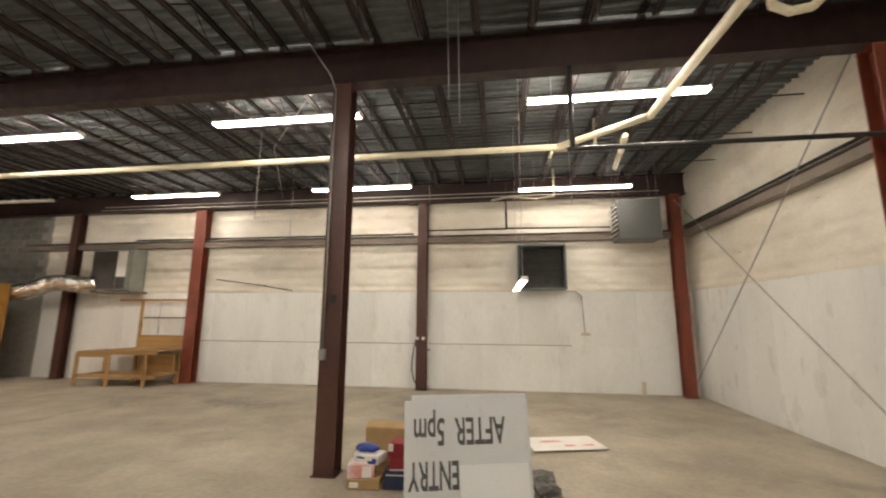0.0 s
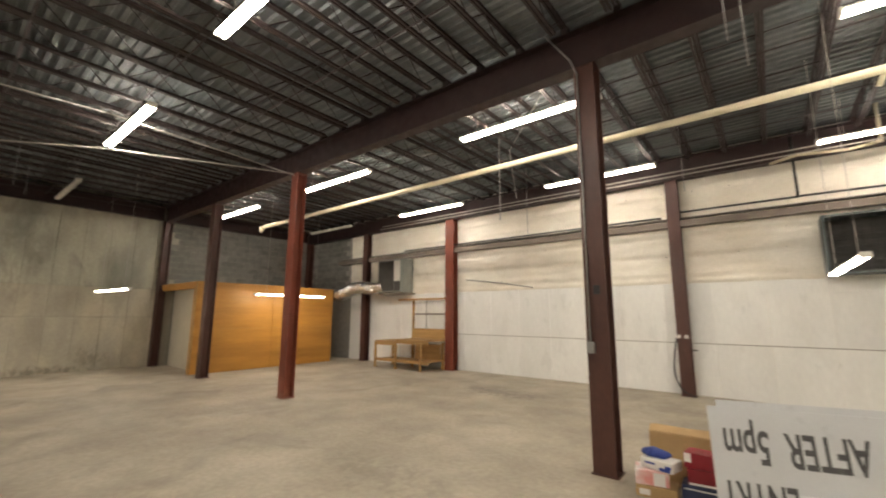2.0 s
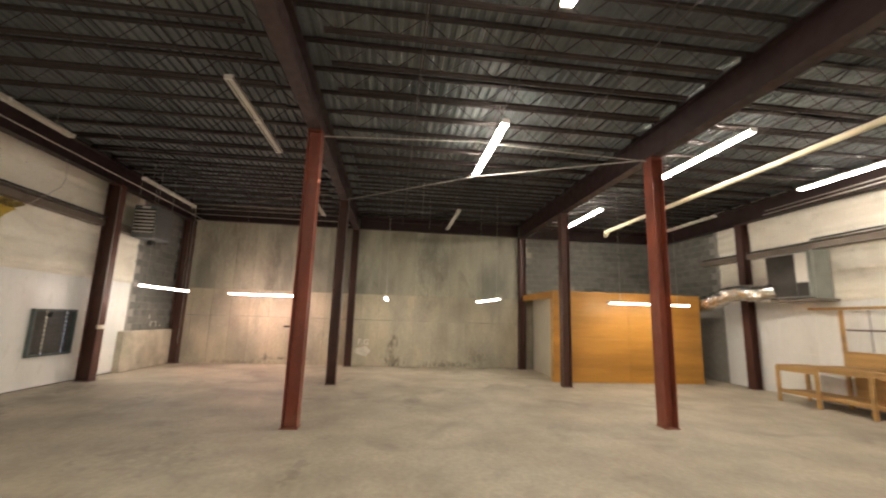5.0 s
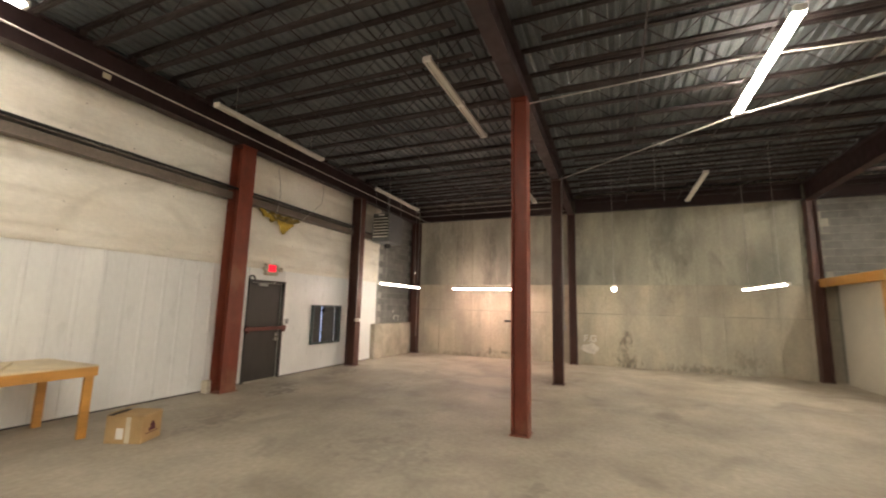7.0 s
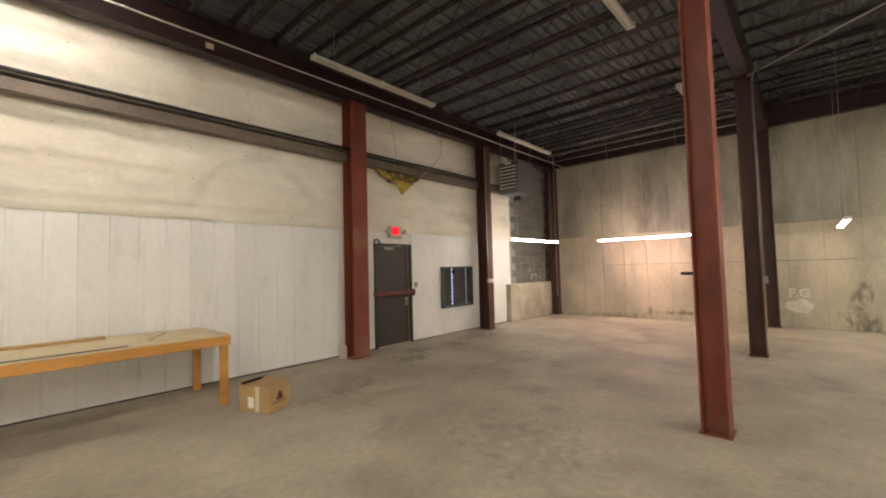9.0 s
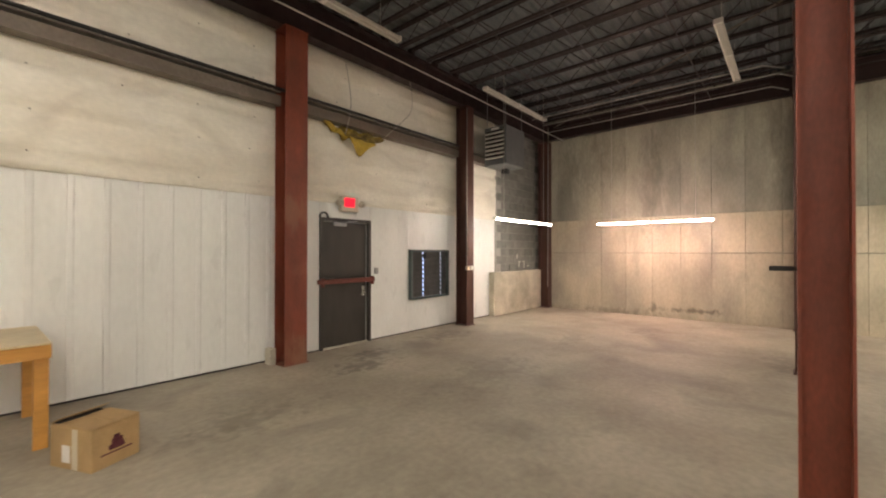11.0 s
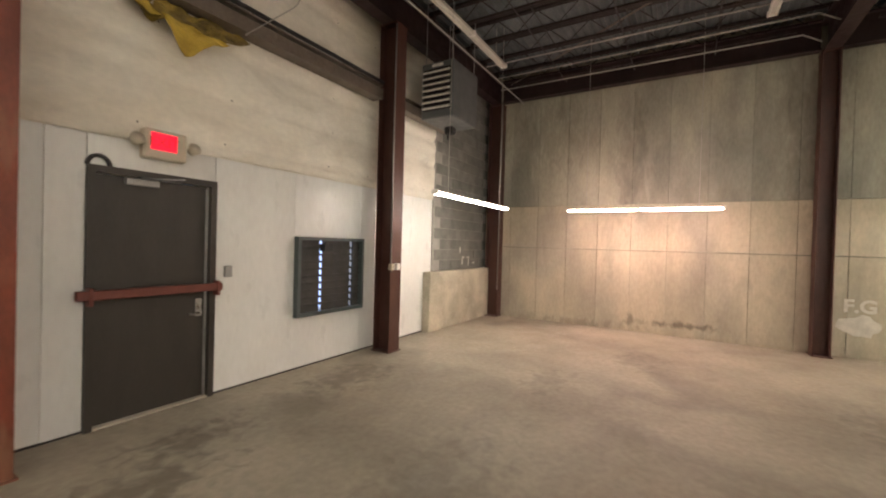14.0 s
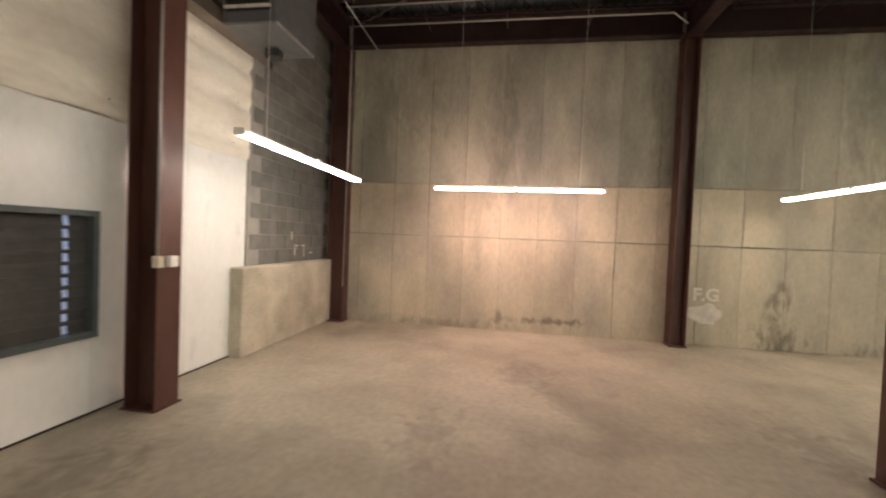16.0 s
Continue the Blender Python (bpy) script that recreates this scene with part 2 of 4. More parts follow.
def add_box(bm, x0, x1, y0, y1, z0, z1, m=None):
    vs = [bm.verts.new(p) for p in ((x0, y0, z0), (x1, y0, z0), (x1, y1, z0), (x0, y1, z0), (x0, y0, z1), (x1, y0, z1), (x1, y1, z1), (x0, y1, z1))]
    if m:
        for v in vs:
            v.co = m @ v.co
    for f in ((3, 2, 1, 0), (4, 5, 6, 7), (0, 1, 5, 4), (1, 2, 6, 5), (2, 3, 7, 6), (3, 0, 4, 7)):
        bm.faces.new([vs[i] for i in f])


def add_rod(bm, a, b, r, n=6):
    a, b = Vector(a), Vector(b)
    q = (b - a).to_track_quat("Z", "Y")
    rings = []
    for p in (a, b):
        rings.append([bm.verts.new(p + q @ Vector((r * math.cos(6.28319 * i / n), r * math.sin(6.28319 * i / n), 0))) for i in range(n)])
    for i in range(n):
        j = (i + 1) % n
        bm.faces.new((rings[0][i], rings[0][j], rings[1][j], rings[1][i]))
    bm.faces.new(rings[0][::-1])
    bm.faces.new(rings[1])


def finish(bm, name, material, bevel=0.0, smooth=False, parent=None):
    if bevel:
        bmesh.ops.bevel(bm, geom=bm.edges[:], offset=bevel, segments=1, affect="EDGES")
    bmesh.ops.recalc_face_normals(bm, faces=bm.faces[:])
    me = bpy.data.meshes.new(name)
    bm.to_mesh(me)
    bm.free()
    me.materials.append(material)
    if smooth:
        for p in me.polygons:
            p.use_smooth = True
    ob = new(name, me)
    if parent:
        ob.parent = parent
    return ob


def boxes(name, material, dims, bevel=0.0, parent=None):
    bm = bmesh.new()
    for d in dims:
        add_box(bm, *d)
    return finish(bm, name, material, bevel, False, parent)


def rods(name, material, runs, r, parent=None, n=8):
    """Pipes along runs of points, with round joints."""
    bm = bmesh.new()
    for pts in runs:
        for a, b in zip(pts, pts[1:]):
            add_rod(bm, a, b, r, n)
        for p in pts[1:-1]:
            bmesh.ops.create_icosphere(bm, subdivisions=1, radius=r * 1.12, matrix=Matrix.Translation(p))
    return finish(bm, name, material, 0, True, parent)


def cable(name, material, pts, r, parent=None):
    cu = bpy.data.curves.new(name, "CURVE")
    cu.dimensions, cu.bevel_depth, cu.bevel_resolution, cu.resolution_u = "3D", r, 1, 6
    sp = cu.splines.new("NURBS")
    sp.points.add(len(pts) - 1)
    for p, c in zip(sp.points, pts):
        p.co = (*c, 1)
    sp.use_endpoint_u, sp.order_u = True, 3
    cu.materials.append(material)
    tmp = bpy.data.objects.new(name, cu)
    scene.collection.objects.link(tmp)
    me = bpy.data.meshes.new_from_object(tmp.evaluated_get(bpy.context.evaluated_depsgraph_get()))
    bpy.data.objects.remove(tmp)
    ob = new(name, me)
    if parent:
        ob.parent = parent
    return ob


def holder(name, x=0, y=0, z=0):
    e = new(name)
    e.location = (x, y, z)
    return e


def piece(mesh, name, parent, x, y, z):
    o = new(name, mesh)
    o.parent, o.location = parent, (x, y, z)
    return o


def piece_mesh(name, w, d, h, bevel, material):
    bm = bmesh.new()
    add_box(bm, -w / 2, w / 2, -d / 2, d / 2, 0, h)
    bmesh.ops.bevel(bm, geom=bm.edges[:], offset=bevel, segments=1, affect="EDGES")
    bmesh.ops.recalc_face_normals(bm, faces=bm.faces[:])
    me = bpy.data.meshes.new(name)
    bm.to_mesh(me)
    bm.free()
    me.materials.append(material)
    return me


# ---- plan ----
XW, XE, YS, YN = -14.86, 5.74, -6.68, 10.80
DECK = 5.30
GIRDER_Y = (-6.37, -0.88, 5.12, 10.58)
GIRDER_LOW = 4.66
COL_X = (-14.68, -10.94, -6.93, -0.66, 5.42)

# ---- structure ----
floor = boxes("floor", M_FLOOR, [(XW - 0.3, XE + 0.3, YS - 0.3, YN + 0.3, -0.2, 0)])
tagged(floor, "worn tan concrete warehouse floor with dark stains", "floor", kind="structure")


PINS = (2.52, 2.98, 3.42, 3.98, 4.42)


def quilt(name, x0, x1, z0, z1, place, seed):
    """Loose insulation facing: bulged between rows of pins, puckered round each one, with long creases."""
    bm = bmesh.new()
    rnd = random.Random(seed)
    pins = [(x0 + 0.25 + 0.72 * k + rnd.uniform(-0.09, 0.09), z + rnd.uniform(-0.03, 0.03)) for z in PINS for k in range(int((x1 - x0 - 0.4) / 0.72)) if rnd.random() < 0.7]
    buckets = {}
    for q in pins:
        for k in (-1, 0, 1):
            buckets.setdefault(int(q[0]) + k, []).append(q)
    nx, nz = int((x1 - x0) / 0.065), int((z1 - z0) / 0.05)
    grid = []
    for j in range(nz + 1):
        row = []
        for i in range(nx + 1):
            u, w = x0 + (x1 - x0) * i / nx, z0 + (z1 - z0) * j / nz
            d = 0.045 + 0.018 * noise.noise((u * 0.8, w * 2.6, seed)) + 0.014 * noise.noise((u * 1.3, w * 9.0, seed + 7)) + 0.006 * noise.noise((u * 6, w * 14, seed + 3))
            near = min(abs(w - z) for z in PINS)
            d -= 0.026 * math.exp(-(near / 0.045) ** 2) * (0.6 + 0.8 * noise.noise((u * 0.7, w, seed + 20)))
            above = min((w - z for z in PINS if w >= z), default=0.25)
            d += 0.055 * (1 - math.exp(-above / 0.018)) * math.exp(-above / 0.13) * max(0.0, 0.55 + 0.9 * noise.noise((u * 0.55, w * 0.3, seed + 40)))
            for a, c in buckets.get(int(u), ()):
                r2 = ((u - a) / 0.12) ** 2 + ((w - c) / 0.06) ** 2
                if r2 < 9:
                    d -= 0.042 * math.exp(-r2) * (1.2 + 0.5 * math.sin(3 * math.atan2(w - c, u - a) + a * 9))
            if j == 0:
                d = 0.024
                w += 0.015 * noise.noise((u * 2.2, 0, seed))
            row.append(bm.verts.new(place(u, w, max(0.004, d))))
        grid.append(row)
    for j in range(nz):
        for i in range(nx):
            bm.faces.new((grid[j][i], grid[j][i + 1], grid[j + 1][i + 1], grid[j + 1][i]))
    ob = finish(bm, name, M_VINYL, 0, True)
    bm = bmesh.new()
    for a, c in pins:
        ring = [bm.verts.new(place(a + 0.009 * math.cos(k * 1.0472), c + 0.009 * math.sin(k * 1.0472), 0.013)) for k in range(6)]
        tip = bm.verts.new(place(a, c, 0.02))
        for k in range(6):
            bm.faces.new((ring[k], ring[(k + 1) % 6], tip))
    pin_ob = finish(bm, "fastener_pins", M_GIRT, 0, False, ob)
    tagged(pin_ob, "small dull metal pins holding the facing", kind="stuff")
    return ob


DOOR = (-8.52, -7.62, 2.05)
LOUVS = (-10.63, -9.56, 0.66, 1.57)
T = 0.25
wall_s = boxes("wall_south", M_VINYL, [
    (XW - T, LOUVS[0], YS - T, YS, 0, 5.4), (LOUVS[0], LOUVS[1], YS - T, YS, 0, LOUVS[2]), (LOUVS[0], LOUVS[1], YS - T, YS, LOUVS[3], 5.4),
    (LOUVS[1], DOOR[0], YS - T, YS, 0, 5.4), (DOOR[0], DOOR[1], YS - T, YS, DOOR[2], 5.4), (DOOR[1], XE + T, YS - T, YS, 0, 5.4)])
tagged(wall_s, "white insulated metal warehouse wall with liner panels below", "wall", kind="structure")
wall_n = boxes("wall_north", M_VINYL, [(XW - T, XE + T, YN, YN + T, 0, 5.4)])
tagged(wall_n, "white insulated metal warehouse wall, smudged", "wall", kind="structure")
wall_e = boxes("wall_east", M_VINYL, [(XE, XE + T, YS, YN, 0, 5.4)])
tagged(wall_e, "white insulated metal warehouse wall, smudged", "wall", kind="structure")
wall_w = boxes("wall_west", M_CONC, [(XW - T, XW, YS, YN, 0, 5.4)])
tagged(wall_w, "grey poured concrete wall with form lines", "wall", kind="structure")
for ob, lab in ((quilt("insulation_south", -12.54, XE - 0.01, 2.36, 4.72, lambda u, w, d: (u, YS + d, w), 3), "wrinkled white insulation facing on the upper wall"),
                (quilt("insulation_north", -12.0, XE - 0.01, 2.36, 4.72, lambda u, w, d: (u, YN - d, w), 11), "wrinkled white insulation facing on the upper wall"),
                (quilt("insulation_east", YS + 0.05, YN - 0.05, 2.36, 5.2, lambda u, w, d: (XE - d, u, w), 19), "wrinkled white insulation facing on the upper wall")):
    tagged(ob, lab, "insulation", kind="structure")

# ceiling deck, ribs running east-west
bm = bmesh.new()
prof, y = [], YS - 0.1
while y < YN + 0.1:
    prof += [(y, DECK), (y + 0.055, DECK), (y + 0.075, DECK + 0.038), (y + 0.13, DECK + 0.038)]
    y += 0.15
rows = [[bm.verts.new((x, py, pz)) for py, pz in prof] for x in (XW - 0.1, XE + 0.1)]
for i in range(len(prof) - 1):
    bm.faces.new((rows[0][i], rows[0][i + 1], rows[1][i + 1], rows[1][i]))
ceiling = tagged(finish(bm, "ceiling", M_DECK), "corrugated grey metal roof deck, dusty", "ceiling", kind="structure")
# unseen slab, added so that no sky light leaks in past the deck edges
boxes("roof", M_DARK, [(XW - T, XE + T, YS - T, YN + T, 5.405, 5.55)])
tagged(bpy.data.objects["roof"], "unseen slab added above the deck to keep sky light out", "roof", kind="structure")


# girders: rolled I sections
def girder(name, x0, x1, y0, y1, low, high, w, mtl):
    bm = bmesh.new()
    tf = 0.022
    if x1 - x0 > y1 - y0:
        c = (y0 + y1) / 2
        for d in ((x0, x1, c - w / 2, c + w / 2, low, low + tf), (x0, x1, c - w / 2, c + w / 2, high - tf, high), (x0, x1, c - 0.007, c + 0.007, low + tf, high - tf)):
            add_box(bm, *d)
    else:
        c = (x0 + x1) / 2
        for d in ((c - w / 2, c + w / 2, y0, y1, low, low + tf), (c - w / 2, c + w / 2, y0, y1, high - tf, high), (c - 0.007, c + 0.007, y0, y1, low + tf, high - tf)):
            add_box(bm, *d)
    return finish(bm, name, mtl)


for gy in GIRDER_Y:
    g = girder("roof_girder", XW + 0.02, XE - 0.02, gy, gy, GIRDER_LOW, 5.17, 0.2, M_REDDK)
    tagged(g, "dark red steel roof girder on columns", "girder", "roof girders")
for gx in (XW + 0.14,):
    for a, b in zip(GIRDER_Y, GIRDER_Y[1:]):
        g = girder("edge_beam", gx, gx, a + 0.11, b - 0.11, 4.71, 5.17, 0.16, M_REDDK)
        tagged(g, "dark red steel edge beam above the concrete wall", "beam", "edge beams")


# open web joists between girders
def joist(y0, y1):
    bm = bmesh.new()
    top, low = DECK - 0.012, DECK - 0.36
    for s in (-0.022, 0.022):
        add_box(bm, s - 0.014, s + 0.014, y0, y1, top - 0.04, top)
        add_box(bm, s - 0.014, s + 0.014, y0 + 0.45, y1 - 0.45, low, low + 0.035)
    n = int((y1 - y0 - 0.5) / 0.33)
    st = (y1 - y0 - 0.5) / n
    for i in range(n):
        a, b = y0 + 0.25 + st * i, y0 + 0.25 + st * (i + 1)
        za, zb = (top - 0.03, low + 0.02) if i % 2 == 0 else (low + 0.02, top - 0.03)
        add_rod(bm, (0, a, za), (0, b, zb), 0.0075, 4)
    for e, s in ((y0, 1), (y1, -1)):
        ys = sorted((e, e + s * 0.1))
        add_box(bm, -0.04, 0.04, ys[0], ys[1], 5.172, top - 0.04)
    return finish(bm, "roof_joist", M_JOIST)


JX = [-14.42 + 0.645 * i for i in range(31)]
for a, b in zip(GIRDER_Y, GIRDER_Y[1:]):
    first = tagged(joist(a, b), "dark open-web steel roof joist", "joist", "roof joists")
    first.location.x = JX[0]
    for x in JX[1:]:
        copy_thing(first, pose(x, 0, 0))
    for f in (0.27, 0.5, 0.73):
        yy = a + (b - a) * f
        tagged(rods("joist_bridging", M_JOIST, [[(XW + 0.05, yy, DECK - 0.355), (XE - 0.05, yy, DECK - 0.355)], [(XW + 0.05, yy + 0.05, DECK - 0.06), (XE - 0.05, yy + 0.05, DECK - 0.06)]], 0.011, n=5), "thin steel bridging rods across the joists", "bridging", "bridging rods")


# columns: H section with base plate
def column(x, y, dx, dy, h, mtl, flange_x=True):
    e = holder("steel_column", x, y, 0)
    bm = bmesh.new()
    t = 0.014
    if flange_x:
        add_box(bm, -dx / 2, -dx / 2 + t, -dy / 2, dy / 2, 0.012, h)
        add_box(bm, dx / 2 - t, dx / 2, -dy / 2, dy / 2, 0.012, h)
        add_box(bm, -dx / 2 + t, dx / 2 - t, -0.005, 0.005, 0.012, h)
    else:
        add_box(bm, -dx / 2, dx / 2, -dy / 2, -dy / 2 + t, 0.012, h)
        add_box(bm, -dx / 2, dx / 2, dy / 2 - t, dy / 2, 0.012, h)
        add_box(bm, -0.005, 0.005, -dy / 2 + t, dy / 2 - t, 0.012, h)
    finish(bm, "shaft", mtl, 0, False, e)
    boxes("base_plate", mtl, [(-dx / 2 - 0.02, dx / 2 + 0.02, -dy / 2 - 0.02, dy / 2 + 0.02, 0, 0.012)], 0, e)
    boxes("cap_plate", mtl, [(-dx / 2 - 0.01, dx / 2 + 0.01, -dy / 2 - 0.01, dy / 2 + 0.01, h, h + 0.010)], 0, e)
    return tagged(e, "red-brown painted steel column on the concrete floor", "column", "steel columns")


for x in COL_X:
    for i, y in enumerate((-6.37, -0.88, 5.14, 10.61)):
        wallcol = i in (0, 3)
        edge = x in (COL_X[0], COL_X[-1])
        if x == COL_X[3] and i == 1:
            continue
        if i == 1 and x > 0:
            continue
        column(x, y, 0.33 if wallcol and x == COL_X[2] else 0.24, 0.29 if i == 0 else 0.22, GIRDER_LOW - 0.011, M_RED if (i, COL_X.index(x)) in ((0, 2), (1, 2), (2, 2), (2, 4), (3, 2), (3, 4)) else M_BROWN, flange_x=False)


# girts along the walls, interrupted at the columns
def girt(name, a, b):
    bm = bmesh.new()
    (x0, y0), (x1, y1) = a, b
    if abs(x1 - x0) > abs(y1 - y0):
        s = 1 if y0 < 0 else -1
        yy = sorted((y0, y0 + s * 0.18))
        ff = sorted((y0 + s * 0.165, y0 + s * 0.18))
        add_box(bm, x0, x1, yy[0], yy[1], 3.60, 3.616)
        add_box(bm, x0, x1, yy[0], yy[1], 3.784, 3.80)
        add_box(bm, x0, x1, ff[0], ff[1], 3.616, 3.74)
    else:
        add_box(bm, x0 - 0.18, x0, y0, y1, 3.60, 3.616)
        add_box(bm, x0 - 0.18, x0, y0, y1, 3.784, 3.80)
        add_box(bm, x0 - 0.18, x0 - 0.165, y0, y1, 3.616, 3.74)
    return tagged(finish(bm, name, M_GIRT), "long grey steel wall girt between columns", "girt", "wall girts")


for xa, xb in zip(COL_X, COL_X[1:]):
    a = max(xa + 0.12, -12.8)
    girt("wall_girt", (a, YS + 0.06), (xb - 0.12, YS + 0.06))
    girt("wall_girt", (max(xa + 0.12, -12.6), YN - 0.06), (xb - 0.12, YN - 0.06))
girt("wall_girt", (XE - 0.06, 5.15), (XE - 0.06, YN - 0.36))
girt("wall_girt", (XE - 0.06, YS + 0.36), (XE - 0.06, 4.91))

# cross bracing rods on the east wall
tagged(rods("cross_brace", M_STEEL, [[(5.40, 10.2, 0.35), (5.40, 5.25, 4.95)], [(5.38, 5.25, 0.35), (5.38, 10.45, 4.5)]], 0.010), "thin steel cross bracing rods before the wall", "brace")

# ---- lamps ----


def strip_lamp(a, b, z, lit, low=False):
    """Two-tube strip light; hung on two wires up to the joists."""
    a, b = Vector((*a, 0)), Vector((*b, 0))
    mid, dv = (a + b) / 2, b - a
    L = dv.length
    e = holder("strip_lamp", mid.x, mid.y, z)
    e.rotation_euler.z = math.atan2(dv.y, dv.x)
    bm = bmesh.new()
    cw, ch, tr = (0.030, 0.026, 0.0145) if low else (0.044, 0.042, 0.017)
    add_box(bm, -L / 2, L / 2, -cw, cw, 0.0, ch)
    finish(bm, "channel", M_OLDTUBE, 0.006, False, e)
    for a0, a1 in ((-L / 2 - 0.012, -L / 2 + 0.02), (L / 2 - 0.02, L / 2 + 0.012), (-0.03, 0.03)):
        boxes("end_cap", M_WHITE, [(a0, a1, -cw - 0.016, cw + 0.016, -0.030, ch + 0.003)], 0.004, e)
    mt = low or (M_OLDTUBE if not lit else M_TUBEW if mid.y > 9 or mid.y < -5 else M_TUBE)
    for s in (-cw, cw):
        rods("tube", mt, [[(-L / 2 + 0.022, s, -0.014), (L / 2 - 0.022, s, -0.014)]], tr, e, 8)
    up = DECK + 0.004 - z
    for s in (-L * 0.36, L * 0.36):
        rods("hanger_wire", M_WIRE, [[(s, 0, ch), (s, 0, up)]], 0.004, e, 4)
    if lit:
        lab = "lit two-tube fluorescent strip lamp hung low on wires" if low else "lit two-tube fluorescent strip lamp under the joists"
    else:
        lab = "unlit dusty fluorescent strip lamp under the joists"
    return tagged(e, lab, "lamp", "low strip lamps" if low else "ceiling strip lamps")


for x0, x1, y, lit in ((-13.18, -10.60, 6.10, 1), (-8.22, -5.77, 6.10, 1), (-3.23, -0.78, 6.06, 1), (1.71, 4.12, 5.97, 1),
                       (-12.96, -10.6, 9.50, 0), (-8.12, -5.70, 9.50, 1), (-3.20, -0.76, 9.52, 1),
                       (-14.25, -11.70, 2.30, 0), (-8.62, -6.21, 2.17, 1), (-3.75, -1.33, 2.10, 1),
                       (-8.18, -5.67, -1.82, 0), (-13.25, -10.75, -1.78, 0),
                       (-8.20, -5.60, -5.53, 0), (-13.1, -10.57, -5.58, 0), (-3.26, -0.82, -5.52, 1),
                       (1.70, 4.12, -5.52, 1), (-3.20, -0.76, -1.82, 1), (1.70, 4.12, -1.82, 1), (1.20, 3.60, 2.10, 1)):
    strip_lamp((x0, y), (x1, y), 4.77, lit)
strip_lamp((1.74, 9.62), (4.2, 9.62), 4.62, 1)
for a, b in (((-13.77, -4.55), (-13.77, -2.2)), ((-13.17, -5.48), (-10.72, -5.46)), ((-14.35, 0.32), (-12.0, 0.32)), ((-13.3, 3.23), (-11.0, 3.366)), ((-10.9, 6.38), (-10.9, 8.73)), ((1.57, 8.15), (1.6, 5.9))):
    strip_lamp(a, b, 2.23, 1, M_TUBEP if a[1] == -4.55 else M_TUBEL if a[1] < 0 else M_TUBED)

# ---- south wall things ----


def door_south():
    e = holder("door_1", 0, 0, 0)
    x0, x1, h = DOOR
    boxes("frame", M_DOOR, [(x0 - 0.055, x0 - 0.001, YS - 0.1, YS + 0.055, 0, h + 0.055), (x1 + 0.001, x1 + 0.055, YS - 0.1, YS + 0.055, 0, h + 0.055), (x0 - 0.001, x1 + 0.001, YS - 0.1, YS + 0.055, h + 0.001, h + 0.055)], 0, e)
    boxes("leaf", M_DOOR, [(x0 + 0.004, x1 - 0.004, YS - 0.045, YS + 0.0, 0.02, h - 0.004)], 0.004, e)
    boxes("weather_strip", M_STEEL, [(x0 + 0.006, x0 + 0.03, YS + 0.002, YS + 0.012, 0.03, h - 0.02)], 0, e)
    boxes("security_bar", M_BRICKRED, [(x0 - 0.09, x1 + 0.13, YS + 0.075, YS + 0.125, 1.045, 1.12)], 0.006, e)
    boxes("bar_bracket", M_BRICKRED, [(x0 - 0.06, x0 - 0.03, YS + 0.056, YS + 0.135, 1.0, 1.14), (x1 + 0.03, x1 + 0.06, YS + 0.056, YS + 0.135, 1.0, 1.14)], 0.004, e)
    boxes("lock_plate", M_CHROME, [(x0 + 0.05, x0 + 0.11, YS + 0.001, YS + 0.014, 0.80, 0.97)], 0.004, e)
    rods("handle", M_CHROME, [[(x0 + 0.08, YS + 0.01, 0.84), (x0 + 0.08, YS + 0.06, 0.84), (x0 + 0.19, YS + 0.06, 0.835)]], 0.010, e)
    boxes("closer", M_STEEL, [(x1 - 0.45, x1 - 0.2, YS + 0.002, YS + 0.05, h - 0.07, h - 0.015)], 0.006, e)
    rods("closer_arm", M_STEEL, [[(x1 - 0.3, YS + 0.05, h - 0.01), (x1 - 0.55, YS + 0.12, h + 0.01), (x1 - 0.65, YS + 0.06, h + 0.03)]], 0.008, e)
    pts = [(x1 + 0.04 + 0.075 * math.cos(a), YS + 0.03, h + 0.05 + 0.085 * math.sin(a)) for a in [math.pi * k / 8 for k in range(9)]]
    cable("cable_loop", M_BLACK, [(p[0] - 0.06, p[1], p[2]) for p in pts], 0.017, e)
    boxes("threshold", M_LEDGE, [(x0, x1, YS - 0.1, YS + 0.05, 0.0, 0.018)], 0.004, e)
    return tagged(e, "closed dark brown metal door with red security bar", "door", kind="structure")


door_south()


def exit_sign():
    e = holder("exit_sign", -8.08, YS + 0.05, 2.22)
    boxes("housing", M_BEIGE, [(-0.17, 0.17, -0.02, 0.075, 0, 0.25)], 0.012, e)
    boxes("lit_face", M_EXIT, [(-0.085, 0.12, 0.0765, 0.08, 0.075, 0.22)], 0, e)
    for sx in (-0.225, 0.225):
        bm = bmesh.new()
        bmesh.ops.create_cone(bm, cap_ends=True, segments=14, radius1=0.035, radius2=0.055, depth=0.07, matrix=Matrix.Translation((sx, 0.07, 0.13)) @ pose(0, 0, 0, -70, 0, 0))
        finish(bm, "flood_head", M_BEIGE, 0, True, e)
    tx = bpy.data.curves.new("letters", "FONT")
    tx.body, tx.size, tx.extrude, tx.align_x = "EXIT", 0.115, 0.001, "CENTER"
    tmp = new("letters", tx)
    me = bpy.data.meshes.new_from_object(tmp.evaluated_get(bpy.context.evaluated_depsgraph_get()))
    bpy.data.objects.remove(tmp)
    me.materials.append(M_EXITW)
    t = new("letters", me)
    t.parent = e
    t.matrix_basis = pose(0.017, 0.083, 0.105, 90, 0, 180)
    return tagged(e, "beige exit sign with lit red face and two lamp heads", "exit sign")


exit_sign()


